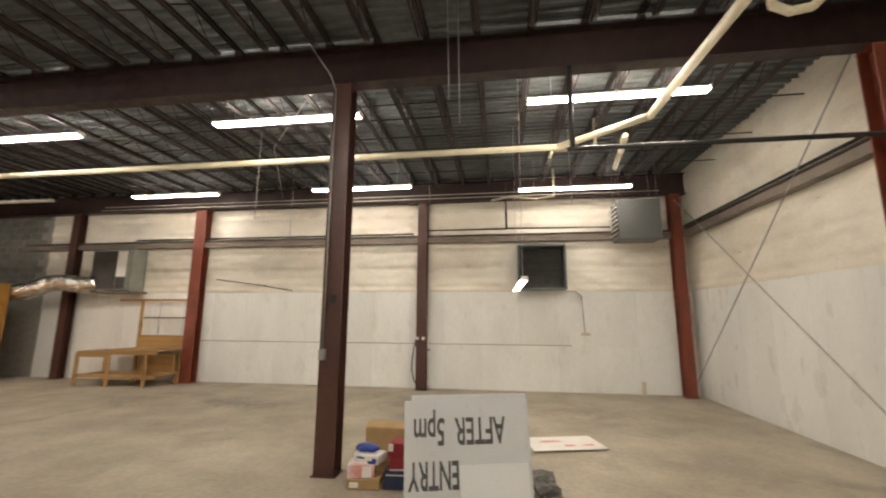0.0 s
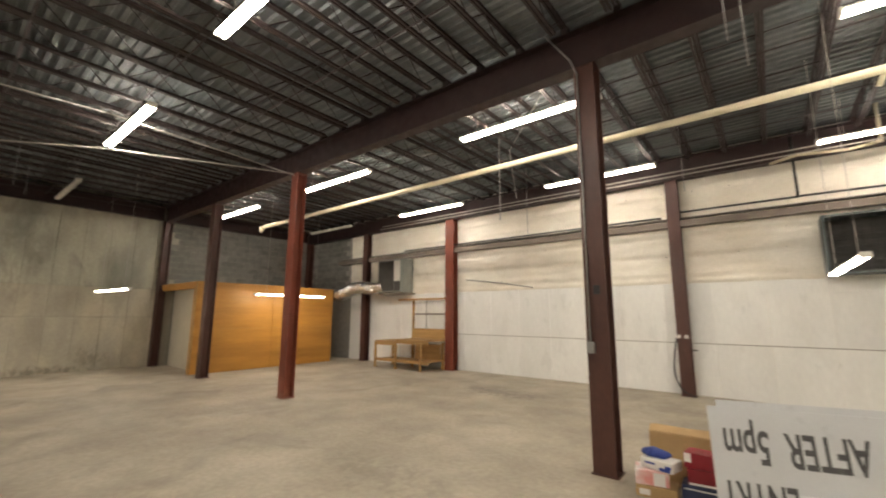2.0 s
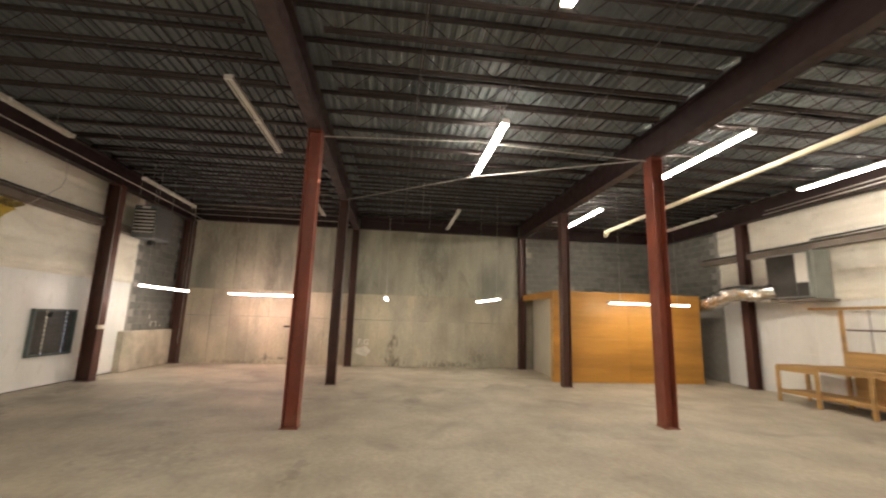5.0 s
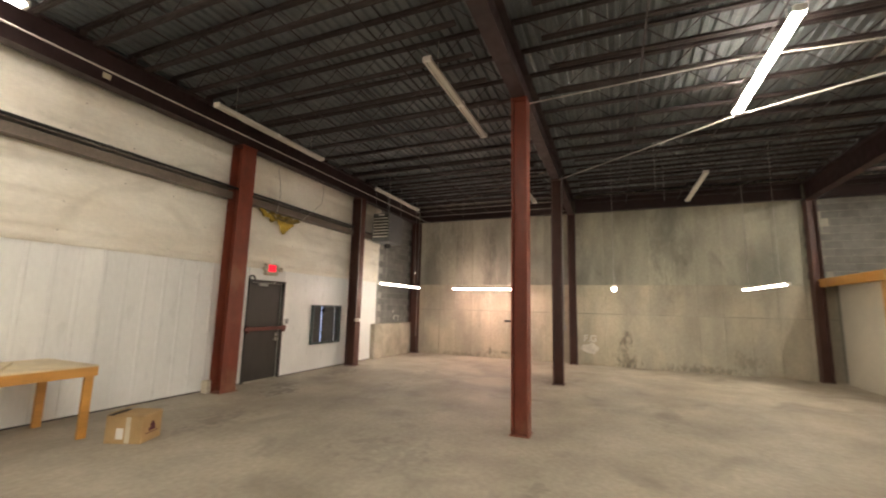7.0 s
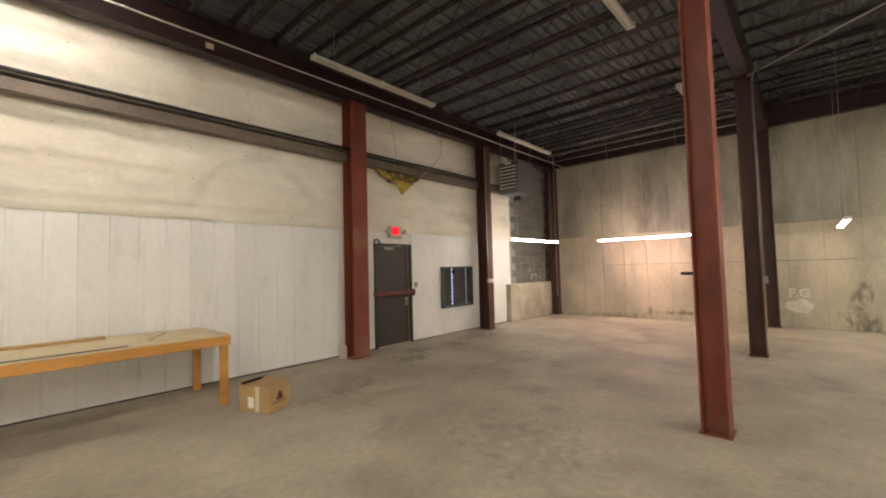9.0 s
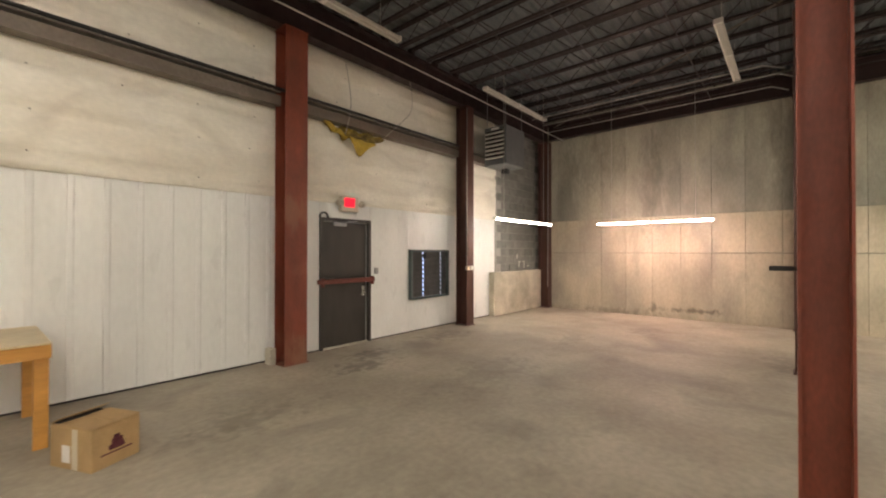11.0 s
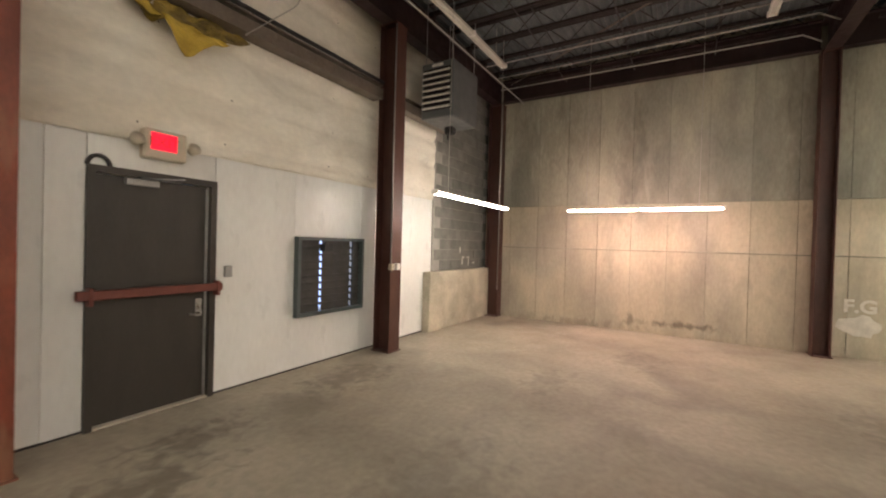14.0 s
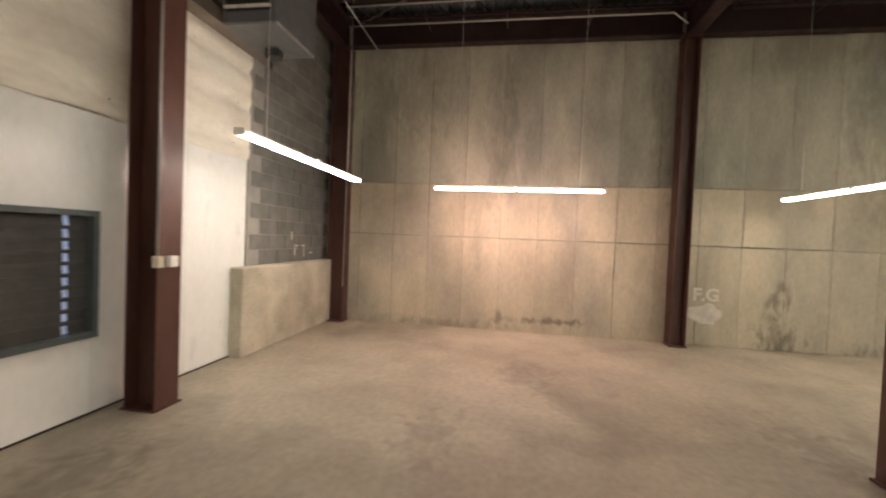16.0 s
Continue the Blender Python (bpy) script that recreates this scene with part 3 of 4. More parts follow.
def louvre(name, x0, x1, z0, z1, y, s, depth, slits, lab):
    """Shutter fan housing; s points into the room."""
    e = holder(name, (x0 + x1) / 2, y, z0)
    w, h = x1 - x0, z1 - z0

    def bx(nm, m, lst, bv=0.0):
        return boxes(nm, m, [(a, b, *sorted((c * s, d * s)), p, q) for a, b, c, d, p, q in lst], bv, e)
    bx("housing", M_LOUV, [(-w / 2 - 0.03, -w / 2 + 0.012, -0.02, depth, -0.03, h + 0.03), (w / 2 - 0.012, w / 2 + 0.03, -0.02, depth, -0.03, h + 0.03),
                           (-w / 2 + 0.012, w / 2 - 0.012, -0.02, depth, -0.03, 0.012), (-w / 2 + 0.012, w / 2 - 0.012, -0.02, depth, h - 0.012, h + 0.03)])
    n = 10
    cols = [(-w / 2 + 0.012, w / 2 - 0.012)] if not slits else [(-w / 2 + 0.012, -0.395), (-0.35, 0.14), (0.185, w / 2 - 0.012)]
    for i in range(n):
        za = 0.012 + (h - 0.024) * i / n
        zb = 0.012 + (h - 0.024) * (i + 1) / n
        for a, b in cols:
            bm = bmesh.new()
            m = Matrix.Translation((0, 0.025 * s, (za + zb) / 2)) @ pose(0, 0, 0, 8 * s)
            add_box(bm, a, b, -0.006, 0.006, -(zb - za) / 2 - 0.004, (zb - za) / 2 + 0.004, m)
            finish(bm, "blade", M_BLADE, 0, False, e)
    if slits:
        bx("blade_lip", M_BLADE, [(-w / 2 + 0.012, w / 2 - 0.012, 0.0, 0.05, 0.012 + (h - 0.024) * i / n - 0.013, 0.012 + (h - 0.024) * i / n + 0.013) for i in range(1, n)])
        bm = bmesh.new()
        add_box(bm, 0.09, 0.21, *sorted((0.06 * s, 0.16 * s)), h - 0.14, h - 0.05)
        add_rod(bm, (0.15, 0.1 * s, h - 0.06), (0.15, 0.1 * s, h - 0.013), 0.02)
        finish(bm, "damper_motor", M_BLACK, 0, False, e)
    else:
        runs = []
        for k in range(1, 9):
            u = -w / 2 + w * k / 9
            runs.append([(u, depth * s * 0.92, 0.0), (u, depth * s * 0.92, h)])
        for k in range(1, 9):
            runs.append([(-w / 2, depth * s * 0.9, h * k / 9), (w / 2, depth * s * 0.9, h * k / 9)])
        rods("guard_grille", M_BLACK, runs, 0.004, e, 4)
    return tagged(e, lab, "louvre")


louvre("wall_louvre", LOUVS[0], LOUVS[1], LOUVS[2], LOUVS[3], YS, 1, 0.10, True, "grey-green steel wall louvre with daylight slits")
louvre("exhaust_fan", 1.74, 2.80, 2.42, 3.43, YN - 0.06, -1, 0.45, False, "dark square exhaust fan housing with wire guard")
tagged(boxes("backing_panel", M_PANEL, [(1.70, 2.86, YN - 0.055, YN - 0.02, 2.10, 3.47)], 0.004), "plain white board behind the exhaust fan", "panel")


def unit_heater(x, y, z, w, d, h, turn, drop):
    """Gas unit heater with louvred front, hung on rods."""
    e = holder("unit_heater", x, y, z)
    e.rotation_euler.z = radians(turn)
    boxes("casing", M_HEAT, [(-w / 2, w / 2, -d / 2, d / 2, 0, h)], 0.015, e)
    # flat dark sheet on the casing, painting the shade behind the slats
    boxes("front_recess", M_DARK, [(-w / 2 + 0.05, w / 2 - 0.05, d / 2 + 0.002, d / 2 + 0.006, 0.12, h - 0.10)], 0, e)
    for i in range(7):
        bm = bmesh.new()
        zz = 0.16 + i * (h - 0.31) / 6
        add_box(bm, -w / 2 + 0.055, w / 2 - 0.055, -0.004, 0.05, -0.014, 0.014, Matrix.Translation((0, d / 2 + 0.012, zz)) @ pose(0, 0, 0, -28))
        finish(bm, "louvre_slat", M_OLDTUBE, 0, False, e)
    boxes("name_plate", M_WHITE, [(-0.10, 0.10, d / 2 + 0.001, d / 2 + 0.005, h - 0.075, h - 0.03)], 0, e)
    runs = [[(sx * (w / 2 - 0.05), sy * (d / 2 - 0.05), h), (sx * (w / 2 - 0.05), sy * (d / 2 - 0.05), DECK + 0.004 - z)] for sx in (-1, 1) for sy in (-1, 1)]
    for run in runs:
        rods("hanger_rod", M_STEEL, [run], 0.007, e, 5)
    if drop:
        boxes("gas_valve", M_BLACK, [(-0.02, 0.14, -0.2, -0.06, -0.12, -0.001)], 0.02, e)
        rods("gas_pipe", M_BLACK, [drop], 0.02, e)
    return tagged(e, "grey gas unit heater hung from the roof", "heater", "unit heaters")


unit_heater(-12.0, -6.03, 3.50, 0.58, 0.8, 0.86, -90, [(0.2, -0.3, 0.02), (0.2, -0.3, -0.08), (0.35, -0.55, -0.08)])
unit_heater(4.42, 10.21, 3.48, 0.58, 0.92, 0.92, 90, None)

# torn insulation and loose facing beside the door
def torn_insulation():
    e = holder("torn_insulation", -8.12, YS + 0.06, 3.40)

    def sheet(name, corners, rough, mtl):
        bm = bmesh.new()
        bm.faces.new([bm.verts.new(p) for p in corners])
        bmesh.ops.triangulate(bm, faces=bm.faces[:])
        for cuts in (3, 2):
            bmesh.ops.subdivide_edges(bm, edges=bm.edges[:], cuts=cuts, use_grid_fill=True)
        for v in bm.verts:
            v.co += Vector((0.04, 0.06, 0.05)) * rough * noise.noise(v.co * 7) + Vector((0.0, 0.05, 0.0)) * rough * abs(noise.noise(v.co * 17))
        ex = bmesh.ops.extrude_face_region(bm, geom=bm.faces[:])
        for v in ex["geom"]:
            if isinstance(v, bmesh.types.BMVert):
                v.co.y -= 0.012
        finish(bm, name, mtl, 0, False, e)

    sheet("bare_wool", ((0.60, 0.03, 0.20), (0.42, 0.05, 0.08), (0.12, 0.05, 0.00), (-0.46, 0.05, 0.02), (-0.72, 0.03, 0.20)), 1.3, M_WOOLDK)
    sheet("wool_flap", ((0.12, 0.13, 0.03), (-0.48, 0.10, 0.02), (-0.30, 0.14, -0.09), (-0.03, 0.19, -0.27)), 0.5, M_YELINS)
    sheet("wool_strip", ((0.56, 0.08, 0.19), (0.40, 0.10, 0.18), (0.12, 0.12, 0.01), (0.36, 0.10, 0.03)), 0.7, M_YELINS)
    return tagged(e, "torn yellow glass wool hanging from the wall facing", "insulation")

torn_insulation()


def table_south():
    x0, x1, y0, y1, h = -4.40, -0.75, -6.55, -5.45, 0.84
    e = holder("long_table", 0, 0, 0)
    boxes("top", M_TOP, [(x0, x1, y0, y1, h - 0.018, h)], 0.003, e)
    boxes("apron", M_TABLE, [(x0, x1, y1 - 0.04, y1 + 0.004, h - 0.125, h - 0.019), (x0, x1, y0, y0 + 0.04, h - 0.125, h - 0.019), (x0 - 0.004, x0 + 0.036, y0 + 0.04, y1 - 0.04, h - 0.125, h - 0.019)], 0.003, e)
    for x in (x0 + 0.055, x1 - 0.055):
        for y in (y0 + 0.065, y1 - 0.065):
            boxes("leg", M_TABLE, [(x - 0.045, x + 0.045, y - 0.022, y + 0.022, 0, h - 0.126)], 0.003, e)
    return tagged(e, "long orange-stained timber table with pale top, against the wall", "table")


table_south()
tagged(boxes("timber_batten", M_WOOD, [(-3.35, -0.9, -6.40, -6.36, 0.84, 0.875)], 0.003), "long dark timber batten lying on the table", "batten")
tagged(boxes("edge_strip", M_BLACK, [(-3.4, -0.9, -5.50, -5.475, 0.8405, 0.850)], 0.002), "thin dark strip lying along the table edge", "strip")
b2 = boxes("timber_block", M_TOP, [(-0.35, 0.35, -0.045, 0.045, 0, 0.03)], 0.003)
b2.matrix_basis = pose(-3.72, -5.95, 0.841, 0, 0, 62)
tagged(b2, "pale timber offcut lying on the table", "offcut")


def carton(name, x, y, z, w, d, h, turn, mtl, lab, flaps=False, patch=None):
    e = holder(name, x, y, z)
    e.rotation_euler.z = radians(turn)
    boxes("body", mtl, [(-w / 2, w / 2, -d / 2, d / 2, 0, h)], 0.006, e)
    if flaps:
        # the body is solid: a dark strip paints the shade inside the opening
        boxes("dark_opening", M_DARK, [(-w / 2 + 0.02, w / 2 - 0.02, -d / 2 + 0.006, -d / 2 + 0.085, h + 0.001, h + 0.004)], 0, e)
        bm = bmesh.new()
        add_box(bm, -w / 2, -0.004, -d / 2 + 0.09, d / 2, 0, 0.005, Matrix.Translation((0, 0, h + 0.002)) @ pose(0, 0, 0, 0, 1.5, 0))
        add_box(bm, 0.004, w / 2, -d / 2 + 0.09, d / 2, 0, 0.005, Matrix.Translation((0, 0, h + 0.002)) @ pose(0, 0, 0, 0, -1.5, 0))
        add_box(bm, -w / 2, w / 2, 0, 0.11, 0, 0.005, Matrix.Translation((0, -d / 2, h + 0.003)) @ pose(0, 0, 0, 24, 0, 0))
        finish(bm, "flap", mtl, 0, False, e)
        boxes("tape", M_BEIGE, [(w / 2 + 0.0005, w / 2 + 0.002, 0.02, 0.075, 0.008, h - 0.008)], 0, e)
    if patch:
        boxes("paper_label", M_PAPER, [patch], 0, e)
    return tagged(e, lab, "box")


carton("cardboard_box", -4.60, -4.98, 0, 0.34, 0.42, 0.30, 24, M_CARD, "open brown cardboard box on the concrete floor", True, (0.1705, 0.173, -0.08, 0.0, 0.05, 0.17))

boxes("printed_mark", M_MARK, [(-0.055, 0.055, 0.2105, 0.213, 0.115, 0.15), (-0.042, 0.035, 0.2105, 0.213, 0.15, 0.19), (-0.02, 0.022, 0.2105, 0.213, 0.19, 0.215), (-0.11, 0.11, 0.2105, 0.213, 0.09, 0.10)], 0, bpy.data.objects["cardboard_box"])
# ---- signs and cartons beside the column ----
carton("cardboard_box", 0.06, 5.34, 0, 0.62, 0.30, 0.49, 2, M_CARD, "brown cardboard box behind smaller cartons", True)
carton("small_carton", -0.14, 4.90, 0, 0.34, 0.24, 0.10, 6, M_CARD, "small brown carton with a pale label on the floor", False, (-0.14, -0.05, -0.1225, -0.1205, 0.02, 0.07))
carton("small_carton", -0.18, 4.90, 0.101, 0.28, 0.22, 0.13, 12, M_PINK, "pink and white printed carton on a stack", False, (0.01, 0.11, -0.1125, -0.1105, 0.005, 0.115))
white_box = carton("small_carton", -0.10, 4.92, 0.232, 0.29, 0.2, 0.09, -14, M_WHITE, "white carton with a blue corner on a stack")
boxes("blue_print", M_BLUE, [(0.03, 0.125, -0.1025, -0.1005, 0.006, 0.035), (0.08, 0.135, -0.1025, -0.1005, 0.035, 0.060), (-0.10, -0.01, -0.1025, -0.1005, 0.045, 0.062)], 0, white_box)
carton("small_carton", 0.22, 4.93, 0, 0.30, 0.22, 0.17, 3, M_NAVY, "navy blue carton with a pale edge on the floor", False, (-0.13, 0.13, -0.1125, -0.1105, 0.135, 0.145))
carton("small_carton", 0.24, 4.94, 0.172, 0.25, 0.2, 0.13, 7, M_PRED, "crimson carton on a stack", False, (-0.12, 0.12, -0.1025, -0.1005, 0.003, 0.02))
carton("small_carton", 0.23, 4.95, 0.303, 0.24, 0.2, 0.13, -6, M_PRED, "crimson carton with a torn pale label on a stack", False, (-0.115, -0.06, -0.1025, -0.1005, 0.05, 0.125))
bm = bmesh.new()
bmesh.ops.create_icosphere(bm, subdivisions=3, radius=0.1, matrix=Matrix.Diagonal((1.35, 0.8, 0.42, 1)))
for v in bm.verts:
    v.co *= 1 + 0.35 * noise.noise(v.co * 14 + Vector((3, 1, 7)))
    v.co.z = max(v.co.z, -0.026)
packet = finish(bm, "plastic_packet", M_BLUE)
packet.matrix_basis = pose(-0.14, 4.95, 0.350, 0, 0, -12)
tagged(packet, "crumpled glossy blue packet on top of the cartons", "packet")
bm = bmesh.new()
bmesh.ops.create_icosphere(bm, subdivisions=3, radius=0.16, matrix=Matrix.Diagonal((1.0, 1.3, 0.55, 1)))
for v in bm.verts:
    v.co *= 1 + 0.55 * noise.noise(v.co * 9) + 0.35 * noise.noise(v.co * 24)
    v.co.z = max(v.co.z, -0.06)
sack = finish(bm, "plastic_sack", M_CLOTH)
sack.location = (1.70, 5.05, 0.06)
tagged(sack, "crumpled dark grey plastic sack on the floor", "sack")


def letters(body, size, m, parent, mtl, weight=0.018):
    tx = bpy.data.curves.new("lettering", "FONT")
    tx.body, tx.size, tx.extrude = body, size, 0.0008
    tx.offset = size * weight
    tmp = new("lettering", tx)
    me = bpy.data.meshes.new_from_object(tmp.evaluated_get(bpy.context.evaluated_depsgraph_get()))
    bpy.data.objects.remove(tmp)
    me.materials.append(mtl)
    t = new("lettering", me)
    if parent:
        t.parent = parent
    t.matrix_basis = m
    return t


SIGN_M = pose(0, 0, 0) @ Matrix.Translation((0.99, 4.45, 0.0)) @ Matrix.Rotation(radians(16), 4, "Z") @ Matrix.Rotation(radians(-10), 4, "X")


def sign_boards():
    e = new("sign_board")
    e.matrix_basis = SIGN_M
    w, h = 1.20, 0.95
    boxes("board", M_SIGN, [(-w / 2, w / 2, 0.0, 0.012, 0.002, h)], 0.002, e)
    letters("AFTER  5pm", 0.33, pose(0.36, -0.003, 0.785, 90, 180, 0) @ Matrix.Diagonal((0.515, 1, 1, 1)), e, M_INK)
    letters("ENTRY", 0.33, pose(-0.09, -0.003, 0.42, 90, 180, 0) @ Matrix.Diagonal((0.46, 1, 1, 1)), e, M_INK)
    return tagged(e, "grey-white sign board stood upside down, leaning", "sign")


sign_boards()
s2 = boxes("blank_sheet", M_COOL, [(-0.10, 0.56, -0.035, -0.028, 0.0, 0.39)], 0.002)
s2.matrix_basis = SIGN_M
tagged(s2, "blank white sheet leaning on the sign board", "sheet")
s3 = boxes("sign_board", M_SIGN, [(-0.53, 0.60, 0.03, 0.042, 0.002, 1.0)], 0.002)
s3.matrix_basis = SIGN_M
tagged(s3, "second grey-white sign board leaning behind the first", "sign")
p = boxes("paper_sheet", M_PAPER, [(-0.5, 0.5, -0.3, 0.3, 0, 0.006)], 0)
p.matrix_basis = pose(2.1, 6.6, 0.03, 0, 0, 14)
tagged(p, "large white and red printed sheet on the floor", "sheet")

# ---- north wall things ----


def workbench():
    e = holder("workbench", 0, 0, 0)
    x0, xm, x1, y0, y1 = -9.36, -8.45, -7.10, 9.70, 10.50
    boxes("top", M_WOOD, [(x0, xm, y0, y1, 0.80, 0.84), (xm + 0.004, x1, y0, y1, 0.86, 0.90)], 0.004, e)
    boxes("rail", M_WOOD, [(x0 + 0.05, xm, y0 + 0.01, y0 + 0.05, 0.70, 0.798), (xm, x1, y0 + 0.01, y0 + 0.05, 0.77, 0.858)], 0.003, e)
    boxes("shelf", M_WOOD, [(x0 + 0.05, xm, y0 + 0.05, y1, 0.24, 0.265), (xm + 0.004, x1, y0 + 0.05, y1, 0.26, 0.285)], 0.003, e)
    boxes("shelf_rail", M_WOOD, [(x0 + 0.05, x1, y0 + 0.01, y0 + 0.048, 0.20, 0.29)], 0.003, e)
    for x in (x0, xm, -7.42):
        boxes("leg", M_WOOD, [(x, x + 0.09, y0 - 0.03, y0 + 0.008, 0, 0.80)], 0.004, e)
    for x in (x0, xm, x1 - 0.1):
        boxes("leg", M_WOOD, [(x, x + 0.09, y1 - 0.05, y1 - 0.01, 0, 0.80)], 0.004, e)
    boxes("back_board", M_WOOD, [(xm, x1, y1 - 0.009, y1 + 0.01, 0.902, 1.22)], 0.003, e)
    boxes("lower_back", M_WOOD, [(xm + 0.3, x1, y1 - 0.2, y1 - 0.18, 0.29, 0.76)], 0.003, e)
    boxes("upright", M_WOOD, [(xm - 0.04, xm + 0.05, y1 + 0.014, y1 + 0.05, 0.3, 2.12)], 0.003, e)
    boxes("wall_rail", M_WOOD, [(-9.2, -6.98, y1 + 0.055, y1 + 0.12, 2.13, 2.19)], 0.003, e)
    rods("rail_post", M_STEEL, [[(-7.92, y1 + 0.07, 1.23), (-7.92, y1 + 0.07, 2.12)]], 0.012, e)
    boxes("lower_rail", M_GIRT, [(-8.4, -6.98, y1 + 0.055, y1 + 0.10, 1.66, 1.70)], 0.003, e)
    return tagged(e, "rough two-level timber workbench with shelf, by the wall", "workbench")


workbench()


def air_unit():
    e = holder("air_unit", -9.12, 10.18, 2.42)
    boxes("casing", M_CASE, [(-0.71, 0.40, 0, 0.50, 0, 1.08)], 0.01, e)
    boxes("side_flange", M_CASE, [(0.404, 0.46, 0.06, 0.52, -0.03, 1.12)], 0.006, e)
    boxes("coil_face", M_BLADE, [(-0.69, 0.06, -0.012, -0.002, 0.03, 1.05)], 0, e)
    boxes("white_panel", M_WHITE, [(0.08, 0.36, -0.012, -0.002, 0.36, 1.05)], 0, e)
    boxes("lower_grille", M_BLADE, [(0.08, 0.36, -0.012, -0.002, 0.03, 0.34)], 0, e)
    boxes("bracket", M_GIRT, [(-0.7, 0.55, 0.02, 0.56, -0.085, -0.032)], 0.004, e)
    return tagged(e, "grey and black air unit bracketed to the wall", "air unit")


air_unit()


def foil_duct():
    pts = [Vector(q) for q in ((-9.66, 10.30, 2.62), (-10.1, 10.15, 2.56), (-10.5, 10.05, 2.62), (-10.9, 10.0, 2.58), (-11.2, 9.95, 2.45), (-11.5, 9.95, 2.36), (-12.0, 9.95, 2.34))]
    bm = bmesh.new()
    rings = []
    N, S = 14, 10
    for k in range(len(pts) - 1):
        for s in range(S):
            t = s / S
            c = pts[k].lerp(pts[k + 1], t)
            d = (pts[k + 1] - pts[k]).normalized()
            q = d.to_track_quat("Z", "Y")
            r = 0.21 + 0.012 * (s % 2) + 0.02 * noise.noise(c * 5)
            rings.append([bm.verts.new(c + q @ Vector((r * math.cos(6.2832 * i / N), r * math.sin(6.2832 * i / N), 0)) + 0.03 * noise.noise_vector((c.x * 6, i, 2))) for i in range(N)])
    for a, b in zip(rings, rings[1:]):
        for i in range(N):
            bm.faces.new((a[i], a[(i + 1) % N], b[(i + 1) % N], b[i]))
    return tagged(finish(bm, "foil_duct", M_FOIL, 0, False), "crumpled silver foil flexible duct to the plywood room", "duct")


foil_duct()

# ---- plywood room ----
PX, PY0, PY1, PH = -11.72, 5.12, 9.72, 2.56


def ply_room():
    e = holder("plywood_room", 0, 0, 0)
    boxes("front_core", M_WOOD, [(PX - 0.1, PX - 0.014, PY0, PY1, 0, PH)], 0, e)
    boxes("north_wall", M_PLY, [(XW + 0.02, PX - 0.1, PY1 - 0.1, PY1, 0, PH)], 0, e)
    boxes("header", M_PLY, [(-14.5, PX - 0.1, PY0, PY0 + 0.1, PH - 0.20, PH)], 0.003, e)
    boxes("jamb", M_PLY, [(PX - 0.22, PX - 0.102, PY0 + 0.001, PY0 + 0.1, 0, PH - 0.202)], 0.003, e)
    boxes("inner_lining", M_INNER, [(-14.6, PX - 0.3, PY0 + 0.40, PY0 + 0.44, 0, PH - 0.06)], 0, e)
    boxes("lid", M_WOOD, [(XW + 0.02, PX - 0.02, PY0 + 0.02, PY1 - 0.02, PH - 0.03, PH - 0.004)], 0, e)
    bm_w = (PY1 - PY0) / 2
    for i in range(2):
        me = piece_mesh("sheet", 0.014, bm_w - 0.004, 1.22, 0.002, M_PLY)
        piece(me, "sheet", e, PX - 0.006, PY0 + bm_w * (i + 0.5), 0.004)
        me2 = piece_mesh("sheet", 0.014, bm_w - 0.004, PH - 1.232, 0.002, M_PLY)
        piece(me2, "sheet", e, PX - 0.006, PY0 + bm_w * (i + 0.5), 1.228)
    boxes("top_trim", M_PLY, [(PX + 0.003, PX + 0.02, PY0, PY1, PH - 0.05, PH + 0.004)], 0.002, e)
    return tagged(e, "varnished yellow plywood office room with open side", "room")


ply_room()

# ---- pipes, conduits, wires ----
tagged(rods("sprinkler_pipe", M_PIPE, [[(-12.0, 6.95, 4.45), (2.24, 6.90, 4.45), (3.35, 6.0, 4.45), (3.55, 0.6, 4.45)]], 0.055), "cream painted sprinkler pipe under the joists", "pipe")
tagged(rods("branch_pipe", M_PIPE, [[(3.2, 6.6, 4.45), (3.3, 7.2, 4.45), (3.75, 9.2, 4.9)]], 0.05), "cream branch pipe rising to the roof", "pipe")

# ---- wall and floor pieces ----
def rib_mesh(w, h, rib):
    """Liner panel: a flat pan with a raised round-shouldered rib along one edge."""
    bm = bmesh.new()
    prof = [(0, 0), (0, 0.008), (w - rib - 0.016, 0.008), (w - rib - 0.004, 0.013), (w - rib + 0.008, 0.016), (w - 0.012, 0.016), (w - 0.003, 0.012), (w - 0.002, 0)]
    lo = [bm.verts.new((a, b, 0)) for a, b in prof]
    hi = [bm.verts.new((a, b, h)) for a, b in prof]
    for k in range(len(prof)):
        n = (k + 1) % len(prof)
        bm.faces.new((lo[k], lo[n], hi[n], hi[k]))
    bm.faces.new(lo)
    bm.faces.new(hi)
    bmesh.ops.recalc_face_normals(bm, faces=bm.faces[:])
    me = bpy.data.meshes.new("panel")
    bm.to_mesh(me)
    bm.free()
    me.materials.append(M_PANEL)
    return me


pan = rib_mesh(0.30, 2.328, 0.05)
for k in range(-6, 38):
    x = -5.82 + 0.30 * k
    if x > DOOR[1] + 0.06 and x + 0.3 < XE:
        piece(pan, "panel", wall_s, x, YS + 0.003, 0.021)


# near-black strip that paints the shade under the panel edges
tagged(boxes("base_gap", M_DARK, [(-12.53, DOOR[0] - 0.06, YS + 0.001, YS + 0.016, 0.001, 0.02), (DOOR[1] + 0.06, XE - 0.02, YS + 0.001, YS + 0.016, 0.001, 0.02)]), "dark strip painted as the shaded gap below the wall panels", "trim", kind="structure")


